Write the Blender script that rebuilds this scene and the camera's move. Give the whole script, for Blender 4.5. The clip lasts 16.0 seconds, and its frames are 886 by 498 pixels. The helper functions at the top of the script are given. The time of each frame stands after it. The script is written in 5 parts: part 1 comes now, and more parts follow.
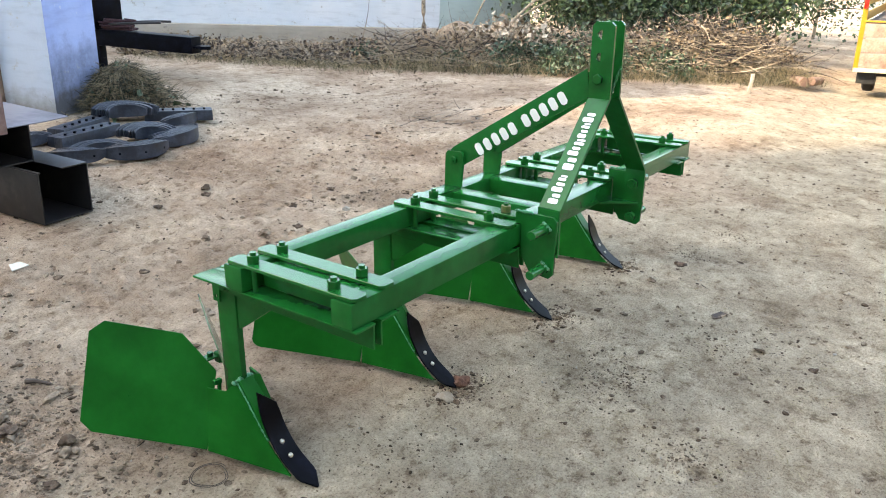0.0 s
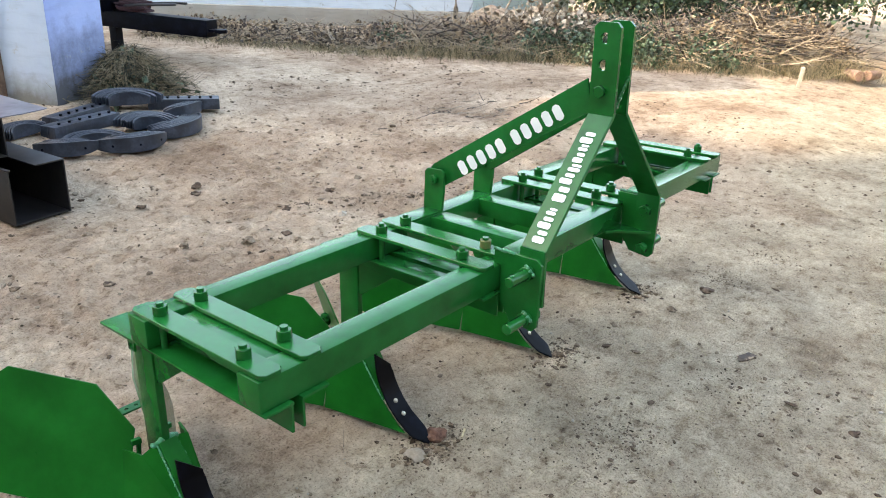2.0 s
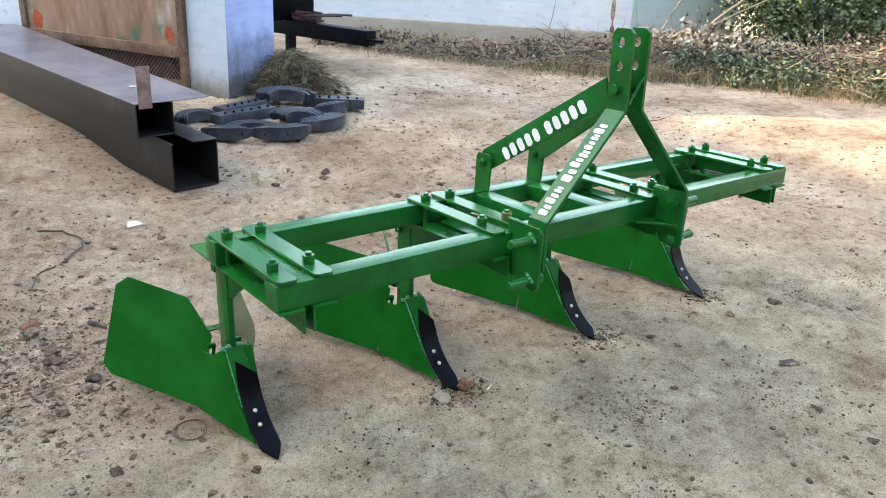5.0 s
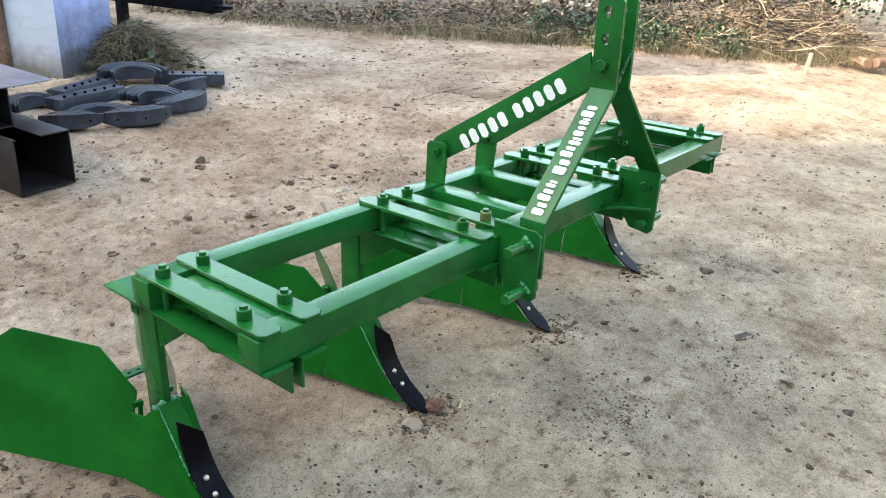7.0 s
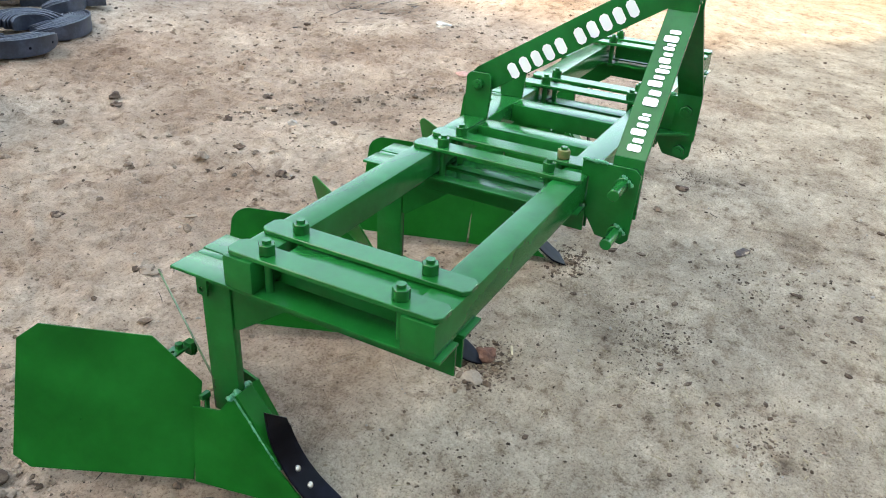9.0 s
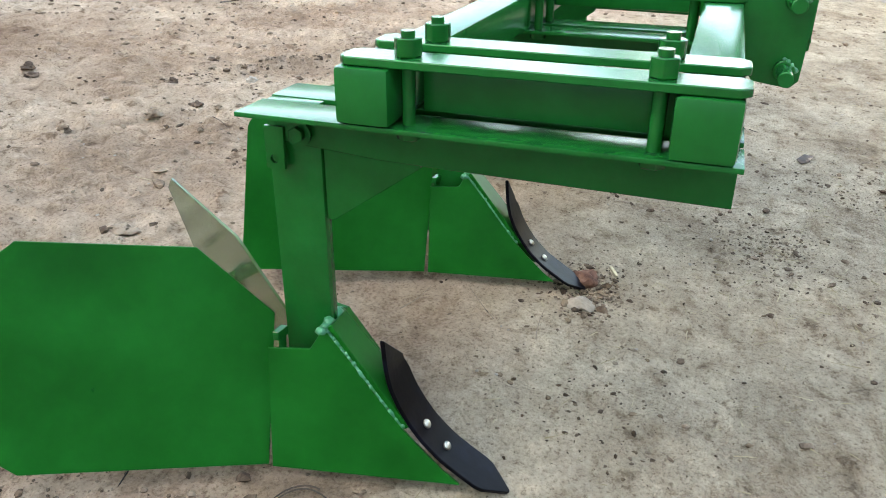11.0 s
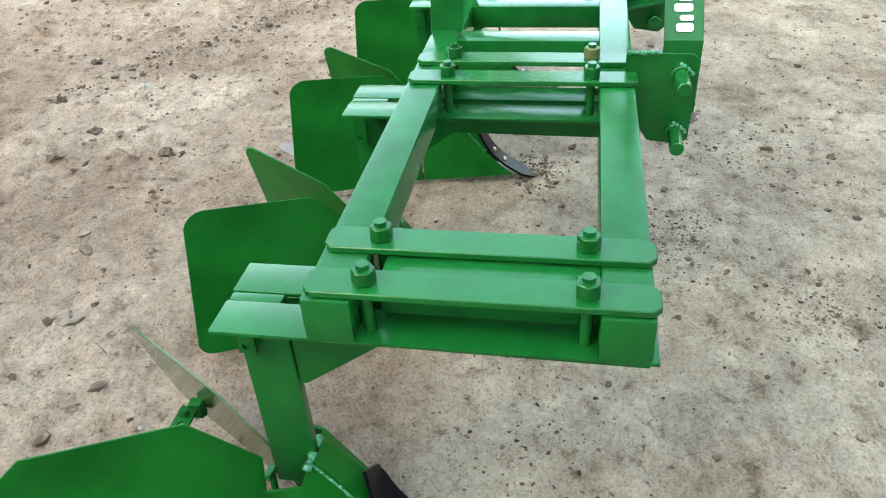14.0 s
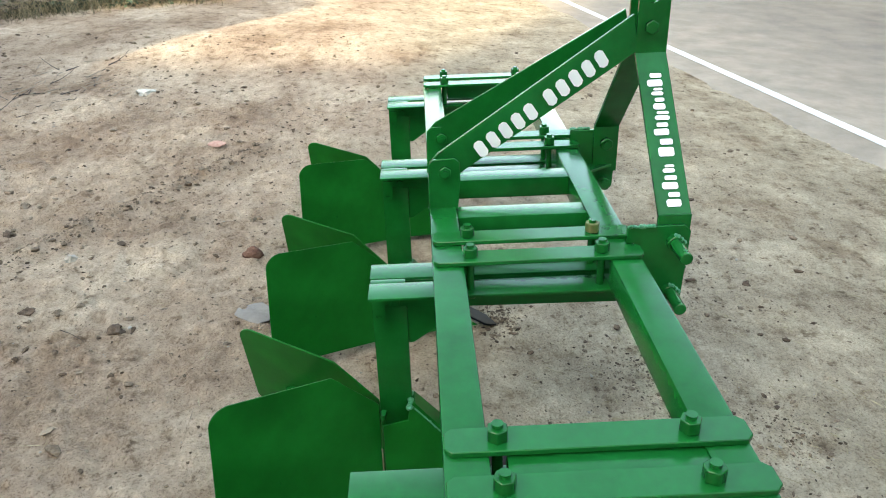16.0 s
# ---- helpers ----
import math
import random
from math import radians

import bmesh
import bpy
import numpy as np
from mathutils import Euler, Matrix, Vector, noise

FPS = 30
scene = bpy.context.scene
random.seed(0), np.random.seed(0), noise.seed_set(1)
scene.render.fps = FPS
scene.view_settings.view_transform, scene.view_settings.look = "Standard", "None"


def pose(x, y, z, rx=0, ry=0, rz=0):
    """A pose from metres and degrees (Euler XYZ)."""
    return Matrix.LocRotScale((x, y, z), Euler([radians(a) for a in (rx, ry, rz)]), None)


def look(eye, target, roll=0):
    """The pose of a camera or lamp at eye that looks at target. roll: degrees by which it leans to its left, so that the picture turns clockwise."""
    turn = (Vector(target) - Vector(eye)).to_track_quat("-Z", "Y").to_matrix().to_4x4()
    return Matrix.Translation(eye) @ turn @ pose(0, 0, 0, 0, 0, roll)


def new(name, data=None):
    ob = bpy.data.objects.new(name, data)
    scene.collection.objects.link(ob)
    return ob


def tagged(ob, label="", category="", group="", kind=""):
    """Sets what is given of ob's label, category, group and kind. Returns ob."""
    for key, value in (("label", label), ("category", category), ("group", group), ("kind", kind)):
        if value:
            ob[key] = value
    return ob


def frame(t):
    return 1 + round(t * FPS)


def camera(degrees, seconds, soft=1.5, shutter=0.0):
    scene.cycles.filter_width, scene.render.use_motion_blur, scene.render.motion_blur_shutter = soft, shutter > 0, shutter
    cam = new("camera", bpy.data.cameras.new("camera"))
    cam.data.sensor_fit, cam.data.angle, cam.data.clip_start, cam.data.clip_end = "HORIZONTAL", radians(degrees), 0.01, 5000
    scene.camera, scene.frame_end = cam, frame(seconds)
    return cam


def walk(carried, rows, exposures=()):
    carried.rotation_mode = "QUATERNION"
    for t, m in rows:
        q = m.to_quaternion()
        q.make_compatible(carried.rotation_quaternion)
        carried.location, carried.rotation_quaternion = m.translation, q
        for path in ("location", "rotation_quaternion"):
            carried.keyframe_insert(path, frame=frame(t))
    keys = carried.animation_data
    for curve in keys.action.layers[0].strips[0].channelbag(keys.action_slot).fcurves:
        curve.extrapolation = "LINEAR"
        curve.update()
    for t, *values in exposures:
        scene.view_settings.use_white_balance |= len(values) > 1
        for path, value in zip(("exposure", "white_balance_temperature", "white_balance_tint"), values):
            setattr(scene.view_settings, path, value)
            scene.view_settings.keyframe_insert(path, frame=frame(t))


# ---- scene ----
cam = camera(60.4, 16.0, soft=1.0)
PATH = [
    (0, (-1.326, -1.58, 1.563), (0.203, -0.512, 0.841), 2.6),
    (0.5, (-1.218, -1.463, 1.559), (0.365, -0.494, 0.815), 4.0),
    (1, (-1.135, -1.395, 1.588), (0.512, -0.535, 0.849), 4.7),
    (1.5, (-0.964, -1.402, 1.588), (0.622, -0.43, 0.852), 2.6),
    (2, (-0.836, -1.484, 1.584), (0.617, -0.346, 0.814), 3.0),
    (2.5, (-0.823, -1.611, 1.596), (0.589, -0.443, 0.796), 2.0),
    (3, (-0.909, -1.767, 1.6), (0.417, -0.487, 0.823), 3.0),
    (3.2, (-0.925, -1.804, 1.601), (0.363, -0.486, 0.824), 3.2),
    (5.3, (-0.815, -2.093, 1.588), (0.345, -0.644, 0.842), 3.4),
    (5.5, (-0.811, -2.027, 1.58), (0.356, -0.587, 0.829), 3.7),
    (6, (-0.838, -1.82, 1.558), (0.405, -0.454, 0.79), 4.4),
    (6.5, (-0.87, -1.687, 1.562), (0.496, -0.457, 0.772), 4.9),
    (7, (-0.855, -1.514, 1.557), (0.581, -0.381, 0.748), 3.9),
    (7.5, (-0.933, -1.344, 1.545), (0.453, -0.186, 0.686), 4.0),
    (8, (-1.022, -1.167, 1.522), (0.436, -0.164, 0.59), 5.9),
    (8.2, (-1.06, -1.115, 1.523), (0.452, -0.201, 0.585), 6.4),
    (10.3, (-0.928, -0.476, 1.223), (0.714, 0.086, 0.23), 3.0),
    (10.5, (-0.914, -0.428, 1.109), (0.766, 0.06, 0.14), 3.0),
    (11, (-0.899, -0.352, 0.942), (0.798, 0.201, 0.04), 3.0),
    (11.5, (-0.927, -0.314, 0.894), (0.762, 0.404, 0.098), 3.3),
    (12, (-0.975, -0.315, 0.885), (0.593, 0.514, -0.039), 2.2),
    (12.5, (-0.988, -0.293, 1.027), (0.571, 0.494, 0.053), 0.7),
    (13, (-1.019, -0.281, 1.206), (0.57, 0.324, 0.153), 2.0),
    (13.5, (-0.962, -0.291, 1.331), (0.646, 0.129, 0.219), 0.7),
    (14, (-0.821, -0.257, 1.388), (0.783, 0.023, 0.226), -0.9),
    (14.5, (-0.763, -0.183, 1.445), (0.852, 0.074, 0.293), -0.8),
    (15, (-0.771, -0.038, 1.497), (0.903, -0.014, 0.404), 0.0),
    (15.5, (-0.818, 0.084, 1.532), (0.925, 0.018, 0.554), -0.0),
    (16, (-0.843, 0.135, 1.549), (0.94, 0.057, 0.648), 0.9),
]
walk(cam, [(t, look(eye, target, roll)) for t, eye, target, roll in PATH],
     exposures=[(0, 3.42, 8550, 8), (5.5, 3.52, 8450, 8), (8, 3.56, 8450, 8), (10.5, 3.58, 8500, 7), (11.2, 3.76, 8500, 6), (12.5, 3.92, 8500, 5), (13.5, 3.79, 8480, 4), (14.5, 3.74, 8450, 2), (16, 3.30, 8500, 1)])

# ---- light ----
SUN_DIR = Vector((0.857, -0.515, -0.70)).normalized()      # the way the sunlight travels
world = bpy.data.worlds.new("sky")
scene.world = world
world.use_nodes = True
wn = world.node_tree.nodes
sky = wn.new("ShaderNodeTexSky")
sky.sky_type = "NISHITA"
sky.sun_disc = False
sky.sun_elevation = math.asin(-SUN_DIR.z)
sky.sun_rotation = math.atan2(-SUN_DIR.x, -SUN_DIR.y)
sky.dust_density = 1.6
wn["Background"].inputs["Strength"].default_value = 0.15
world.node_tree.links.new(sky.outputs["Color"], wn["Background"].inputs["Color"])
sun = new("sun", bpy.data.lights.new("sun", "SUN"))
sun.data.energy = 1.0
sun.data.angle = radians(1.2)
sun.data.color = (1.0, 0.93, 0.82)
sun.matrix_world = look((0, 0, 20), Vector((0, 0, 20)) + SUN_DIR)


# ---- materials ----
def material(name, colours, scale=6.0, rough=(0.5, 0.7), metal=0.0, bump=0.0, bump_scale=60.0, detail=6.0, fine=0.35, spec=0.5, coat=0.0, island=0.0):
    """Principled paint or earth: colours blend along a coarse noise, a fine noise adds grain, bump gives relief."""
    m = bpy.data.materials.new(name)
    m.use_nodes = True
    nt = m.node_tree
    n, l = nt.nodes, nt.links
    p = n["Principled BSDF"]
    co = n.new("ShaderNodeTexCoord")
    big = n.new("ShaderNodeTexNoise")
    big.inputs["Scale"].default_value, big.inputs["Detail"].default_value, big.inputs["Roughness"].default_value = scale, detail, 0.62
    l.new(co.outputs["Object"], big.inputs["Vector"])
    small = n.new("ShaderNodeTexNoise")
    small.inputs["Scale"].default_value, small.inputs["Detail"].default_value = bump_scale, 4.0
    l.new(co.outputs["Object"], small.inputs["Vector"])
    mix = n.new("ShaderNodeMath")
    mix.operation = "MULTIPLY_ADD"
    l.new(small.outputs["Fac"], mix.inputs[0])
    mix.inputs[1].default_value = fine
    l.new(big.outputs["Fac"], mix.inputs[2])
    fac = mix.outputs[0]
    if island:
        geo = n.new("ShaderNodeNewGeometry")
        more = n.new("ShaderNodeMath")
        more.operation = "MULTIPLY_ADD"
        l.new(geo.outputs["Random Per Island"], more.inputs[0])
        more.inputs[1].default_value = island
        l.new(fac, more.inputs[2])
        fac = more.outputs[0]
    ramp = n.new("ShaderNodeValToRGB")
    span = len(colours) - 1
    lo, hi = 0.5 * fine + 0.5 * island + 0.32, 0.5 * fine + 0.5 * island + 0.68
    for k, c in enumerate(colours):
        at = lo + (hi - lo) * k / max(span, 1)
        e = ramp.color_ramp.elements[k] if k < 2 else ramp.color_ramp.elements.new(at)
        e.position, e.color = at, (*c, 1)
    l.new(fac, ramp.inputs["Fac"])
    l.new(ramp.outputs["Color"], p.inputs["Base Color"])
    rr = n.new("ShaderNodeMapRange")
    rr.inputs["To Min"].default_value, rr.inputs["To Max"].default_value = rough
    l.new(big.outputs["Fac"], rr.inputs["Value"])
    l.new(rr.outputs["Result"], p.inputs["Roughness"])
    p.inputs["Metallic"].default_value = metal
    p.inputs["Specular IOR Level"].default_value = spec
    p.inputs["Coat Weight"].default_value = coat
    p.inputs["Coat Roughness"].default_value = 0.12
    if bump:
        b = n.new("ShaderNodeBump")
        b.inputs["Strength"].default_value, b.inputs["Distance"].default_value = bump, 0.01
        l.new(mix.outputs[0], b.inputs["Height"])
        l.new(b.outputs["Normal"], p.inputs["Normal"])
    return m


GREEN = material("green_enamel", [(0.0005, 0.066, 0.010), (0.0008, 0.090, 0.015), (0.0014, 0.114, 0.021)], 5, (0.16, 0.31), bump=0.06, bump_scale=25, fine=0.25, coat=0.05, spec=0.24)
BOARD_GREEN = material("brushed_green_enamel", [(0.0003, 0.064, 0.007), (0.0006, 0.088, 0.010), (0.0012, 0.113, 0.014)], 4, (0.24, 0.44), bump=0.12, bump_scale=7, fine=0.5, spec=0.09)
OLIVE = material("pale_olive_green", [(0.0382, 0.0723, 0.0221), (0.0553, 0.0935, 0.0357), (0.085, 0.119, 0.0595)], 6, (0.10, 0.22), bump=0.03, bump_scale=30, spec=0.35, coat=0.08)
WELD = material("painted_weld", [(0.012, 0.14, 0.05), (0.03, 0.20, 0.09), (0.07, 0.27, 0.16)], 40, (0.22, 0.38), bump=0.4, bump_scale=120)
BLACK = material("black_enamel", [(0.0009, 0.0009, 0.0016), (0.0019, 0.0019, 0.0037), (0.0045, 0.0053, 0.0105)], 9, (0.28, 0.5), bump=0.10, bump_scale=50, spec=0.08)
ZINC = material("zinc_plate", [(0.4235, 0.4004, 0.3234), (0.5236, 0.5082, 0.4466)], 40, (0.25, 0.4), metal=0.8)
BRASSY = material("worn_nut", [(0.077, 0.1232, 0.0308), (0.1694, 0.1386, 0.0539)], 30, (0.4, 0.6), metal=0.3)
WHITE = material("white_lettering", [(0.663, 0.68, 0.663), (0.731, 0.7395, 0.7225)], 20, (0.4, 0.5))
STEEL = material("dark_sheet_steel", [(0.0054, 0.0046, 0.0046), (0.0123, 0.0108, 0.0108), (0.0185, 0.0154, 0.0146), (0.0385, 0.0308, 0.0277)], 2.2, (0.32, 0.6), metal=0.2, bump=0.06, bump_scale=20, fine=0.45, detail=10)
# the pale blue-grey carries the sky's reflection as base colour
STEEL_TOP = material("sky_sheen_sheet", [(0.075, 0.075, 0.090), (0.135, 0.135, 0.165), (0.210, 0.205, 0.235), (0.230, 0.215, 0.225)], 2.0, (0.26, 0.45), metal=0.4, bump=0.05, bump_scale=18, detail=9)
RUST = material("rusty_flat", [(0.1001, 0.0539, 0.0462), (0.1694, 0.0924, 0.077), (0.231, 0.154, 0.1309)], 12, (0.5, 0.7), bump=0.1)
SLATE = material("blue_grey_primer", [(0.0077, 0.0108, 0.0162), (0.0154, 0.0208, 0.0323), (0.0347, 0.0431, 0.0616)], 9, (0.35, 0.6), bump=0.15, bump_scale=60)
CLOD = material("soil_clod", [(0.0616, 0.0408, 0.0277), (0.127, 0.0909, 0.0631), (0.2233, 0.1694, 0.1217)], 30, (0.85, 1.0), bump=0.7, bump_scale=150, spec=0.08, island=0.35)
PALE = material("pale_stone", [(0.2618, 0.2233, 0.1771), (0.3696, 0.3311, 0.2772)], 40, (0.7, 0.9), bump=0.5, bump_scale=130)
GREYSTONE = material("grey_flat_stone", [(0.1309, 0.1155, 0.1001), (0.1925, 0.1694, 0.1463)], 14, (0.8, 0.95), bump=0.4, bump_scale=90)
REDSTONE = material("red_brick_bit", [(0.060, 0.030, 0.020), (0.125, 0.062, 0.042), (0.17, 0.10, 0.072)], 40, (0.85, 0.98), bump=0.7, bump_scale=110, spec=0.1)
PINKBRICK = material("weathered_brick", [(0.2772, 0.1309, 0.0924), (0.385, 0.231, 0.1771)], 40, (0.8, 0.95), bump=0.3)
STRAW = material("dry_straw", [(0.2772, 0.2156, 0.1155), (0.4466, 0.3696, 0.231)], 20, (0.7, 0.9), island=0.5)
TWIG = material("dry_twig", [(0.0216, 0.0146, 0.0108), (0.0809, 0.057, 0.04), (0.2541, 0.2002, 0.1424)], 4, (0.75, 0.95), island=0.75)
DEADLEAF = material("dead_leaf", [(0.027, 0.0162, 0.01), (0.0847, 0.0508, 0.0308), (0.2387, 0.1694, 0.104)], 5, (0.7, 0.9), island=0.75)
LEAF = material("shrub_leaf", [(0.0139, 0.0308, 0.0108), (0.0347, 0.0678, 0.0323), (0.0678, 0.104, 0.0554)], 3, (0.5, 0.7), island=0.6)
TREELEAF = material("tree_leaf", [(0.0092, 0.0231, 0.0077), (0.0231, 0.0508, 0.0169), (0.0501, 0.0847, 0.0293)], 3, (0.5, 0.7), island=0.6)
PALELEAF = material("pale_withered_leaf", [(0.154, 0.1078, 0.0693), (0.2926, 0.231, 0.1617), (0.4235, 0.3542, 0.2695)], 5, (0.7, 0.9), island=0.6)
GRASSM = material("dry_grass", [(0.0539, 0.0508, 0.0216), (0.1463, 0.1217, 0.0655), (0.3234, 0.258, 0.154)], 5, (0.7, 0.9), island=0.6)
WOOD = material("weathered_plank", [(0.1694, 0.0924, 0.0655), (0.2387, 0.1424, 0.104), (0.308, 0.2002, 0.1502)], 5, (0.65, 0.85), bump=0.15, bump_scale=40)
YELLOW = material("chrome_yellow_paint", [(0.276, 0.150, 0.007), (0.348, 0.210, 0.015)], 6, (0.3, 0.5), bump=0.05)
REDLENS = material("red_lens", [(0.36, 0.012, 0.008), (0.48, 0.024, 0.016)], 30, (0.15, 0.25))
RUBBER = material("tyre_rubber", [(0.0092, 0.0092, 0.0092), (0.0231, 0.0216, 0.02)], 12, (0.7, 0.9), bump=0.2)
CREAM = material("cream_edge_paint", [(0.4235, 0.3542, 0.231), (0.539, 0.4774, 0.3465)], 8, (0.5, 0.7))
LINE = material("road_line_paint", [(0.4004, 0.4004, 0.385), (0.5698, 0.5698, 0.5544)], 5, (0.6, 0.8), bump=0.2, bump_scale=90)
DARKROPE = material("black_hose", [(0.0115, 0.01, 0.01), (0.027, 0.0231, 0.0231)], 30, (0.4, 0.6))
MAROON = material("maroon_cord", [(0.027, 0.0092, 0.0108), (0.0616, 0.0193, 0.0216)], 60, (0.8, 0.95), bump=0.4)
PAPER = material("scrap_paper", [(0.3542, 0.3234, 0.2618), (0.4928, 0.462, 0.4004)], 15, (0.7, 0.9))
TAN = material("tan_flat_stone", [(0.1694, 0.1309, 0.0924), (0.2618, 0.2118, 0.154)], 30, (0.8, 0.95), bump=0.5, bump_scale=110)
DARKCLOD = material("dark_clod", [(0.0423, 0.0277, 0.02), (0.0847, 0.0577, 0.0408), (0.1386, 0.1001, 0.0732)], 40, (0.85, 1.0), bump=0.6, bump_scale=140, spec=0.1)
PLANK = material("pink_weathered_plank", [(0.162, 0.096, 0.072), (0.252, 0.168, 0.129), (0.324, 0.240, 0.192)], 6, (0.65, 0.85), bump=0.2, bump_scale=40, detail=9)
BEDFLOOR = material("worn_bed_floor", [(0.05, 0.042, 0.038), (0.11, 0.092, 0.080), (0.17, 0.145, 0.125)], 5, (0.8, 0.95), bump=0.2, bump_scale=60, spec=0.1, detail=9)
ORANGE = material("orange_red_paint", [(0.231, 0.0385, 0.0154), (0.4004, 0.0693, 0.0231), (0.3696, 0.154, 0.077)], 18, (0.6, 0.8), detail=9)
FRAMEWOOD = material("brown_frame_wood", [(0.077, 0.0423, 0.027), (0.1463, 0.0847, 0.0554), (0.2156, 0.1386, 0.0963)], 5, (0.65, 0.85), bump=0.15, bump_scale=40)
CRUMB = material("dark_soil_crumb", [(0.0347, 0.0231, 0.0146), (0.0847, 0.0577, 0.037), (0.154, 0.1116, 0.0732)], 30, (0.85, 1.0), spec=0.1, island=0.5)
HAY = material("half_dry_weeds", [(0.0169, 0.0169, 0.0069), (0.0577, 0.0477, 0.0216), (0.2079, 0.1578, 0.0924)], 5, (0.7, 0.9), island=0.65)
WIRE = material("old_wire", [(0.0385, 0.027, 0.02), (0.077, 0.0539, 0.0385)], 30, (0.6, 0.8), metal=0.2)
LIMEPIECE = material("unpainted_shim", [(0.3234, 0.385, 0.308), (0.4235, 0.4774, 0.4004)], 20, (0.4, 0.6))


def nodes_of(name):
    m = bpy.data.materials.new(name)
    m.use_nodes = True
    return m, m.node_tree.nodes, m.node_tree.links, m.node_tree.nodes["Principled BSDF"]


def noise_node(n, l, co, scale, detail=8.0, rough=0.6, stretch=None):
    t = n.new("ShaderNodeTexNoise")
    t.inputs["Scale"].default_value, t.inputs["Detail"].default_value, t.inputs["Roughness"].default_value = scale, detail, rough
    if stretch:
        mp = n.new("ShaderNodeMapping")
        mp.inputs["Scale"].default_value = stretch
        l.new(co, mp.inputs["Vector"])
        co = mp.outputs["Vector"]
    l.new(co, t.inputs["Vector"])
    return t.outputs["Fac"]


def ramp_node(n, l, fac, stops):
    r = n.new("ShaderNodeValToRGB")
    for k, (at, c) in enumerate(stops):
        e = r.color_ramp.elements[k] if k < 2 else r.color_ramp.elements.new(at)
        e.position, e.color = at, (*c, 1) if len(c) == 3 else c
    l.new(fac, r.inputs["Fac"])
    return r.outputs["Color"]


def mix_node(n, l, fac, a, b, blend="MIX"):
    x = n.new("ShaderNodeMix")
    x.data_type, x.blend_type = "RGBA", blend
    if isinstance(fac, float):
        x.inputs[0].default_value = fac
    else:
        l.new(fac, x.inputs[0])
    for sock, v in ((x.inputs[6], a), (x.inputs[7], b)):
        if isinstance(v, tuple):
            sock.default_value = (*v, 1)
        else:
            l.new(v, sock)
    return x.outputs[2]


def ground_material():
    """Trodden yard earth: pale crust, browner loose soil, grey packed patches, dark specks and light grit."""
    m, n, l, p = nodes_of("yard_earth")
    co = n.new("ShaderNodeTexCoord").outputs["Object"]
    base = ramp_node(n, l, noise_node(n, l, co, 1.1, 7, 0.6), [(0.30, (0.2682, 0.1833, 0.1237)), (0.48, (0.4209, 0.3129, 0.2265)), (0.66, (0.5587, 0.4433, 0.3308))])
    grey = ramp_node(n, l, noise_node(n, l, co, 2.6, 7, 0.62), [(0.3, (0.268, 0.213, 0.151)), (0.7, (0.517, 0.430, 0.316))])
    sep = n.new("ShaderNodeSeparateXYZ")
    l.new(co, sep.inputs[0])
    side = n.new("ShaderNodeMapRange")                       # packed soil by the road, loose soil by the buildings, partly skylight painted in
    side.inputs["From Min"].default_value, side.inputs["From Max"].default_value = 1.5, -0.9
    side.inputs["To Min"].default_value, side.inputs["To Max"].default_value = -0.30, 0.30
    l.new(sep.outputs["Y"], side.inputs["Value"])
    blend = n.new("ShaderNodeMath")
    blend.operation = "ADD"
    l.new(noise_node(n, l, co, 0.55, 5, 0.55), blend.inputs[0])
    l.new(side.outputs["Result"], blend.inputs[1])
    where = ramp_node(n, l, blend.outputs[0], [(0.40, (0, 0, 0)), (0.62, (1, 1, 1))])
    col = mix_node(n, l, where, base, grey)
    stain = ramp_node(n, l, noise_node(n, l, co, 4.2, 10, 0.72), [(0.30, (0.42, 0.36, 0.32)), (0.43, (1, 1, 1))])
    col = mix_node(n, l, 0.85, col, stain, "MULTIPLY")
    loam = ramp_node(n, l, noise_node(n, l, co, 1.7, 8, 0.64, (1, 1.5, 1)), [(0.33, (0.64, 0.57, 0.52)), (0.45, (0.97, 0.96, 0.95)), (0.55, (1, 1, 1)), (0.68, (1.12, 1.12, 1.12))])
    col = mix_node(n, l, 0.9, col, loam, "MULTIPLY")
    crust = ramp_node(n, l, noise_node(n, l, co, 7.5, 9, 0.68, (1, 1.6, 1)), [(0.36, (0.70, 0.66, 0.62)), (0.46, (0.98, 0.98, 0.98)), (0.56, (1, 1, 1)), (0.66, (1.16, 1.16, 1.16))])
    col = mix_node(n, l, 0.9, col, crust, "MULTIPLY")
    grit = noise_node(n, l, co, 120, 3, 0.7)
    # low ends darken pits between clods: relief shade put into the colour
    clod_pit = noise_node(n, l, co, 13, 7, 0.66)
    col = mix_node(n, l, 0.9, col, ramp_node(n, l, clod_pit, [(0.345, (0.44, 0.385, 0.335)), (0.410, (0.91, 0.895, 0.88)), (0.5, (1, 1, 1)), (0.64, (1.15, 1.15, 1.14))]), "MULTIPLY")
    mid = noise_node(n, l, co, 48, 6, 0.75)
    col = mix_node(n, l, 0.9, col, ramp_node(n, l, mid, [(0.31, (0.46, 0.42, 0.38)), (0.40, (0.92, 0.91, 0.90)), (0.5, (1, 1, 1)), (0.66, (1.18, 1.18, 1.17))]), "MULTIPLY")
    col = mix_node(n, l, 0.85, col, ramp_node(n, l, grit, [(0.30, (0.44, 0.40, 0.36)), (0.48, (1, 1, 1)), (0.70, (1.14, 1.14, 1.14))]), "MULTIPLY")
    speck = n.new("ShaderNodeTexVoronoi")
    speck.inputs["Scale"].default_value = 26
    l.new(co, speck.inputs["Vector"])
    dot = ramp_node(n, l, speck.outputs["Distance"], [(0.07, (0.45, 0.40, 0.35)), (0.13, (1, 1, 1))])
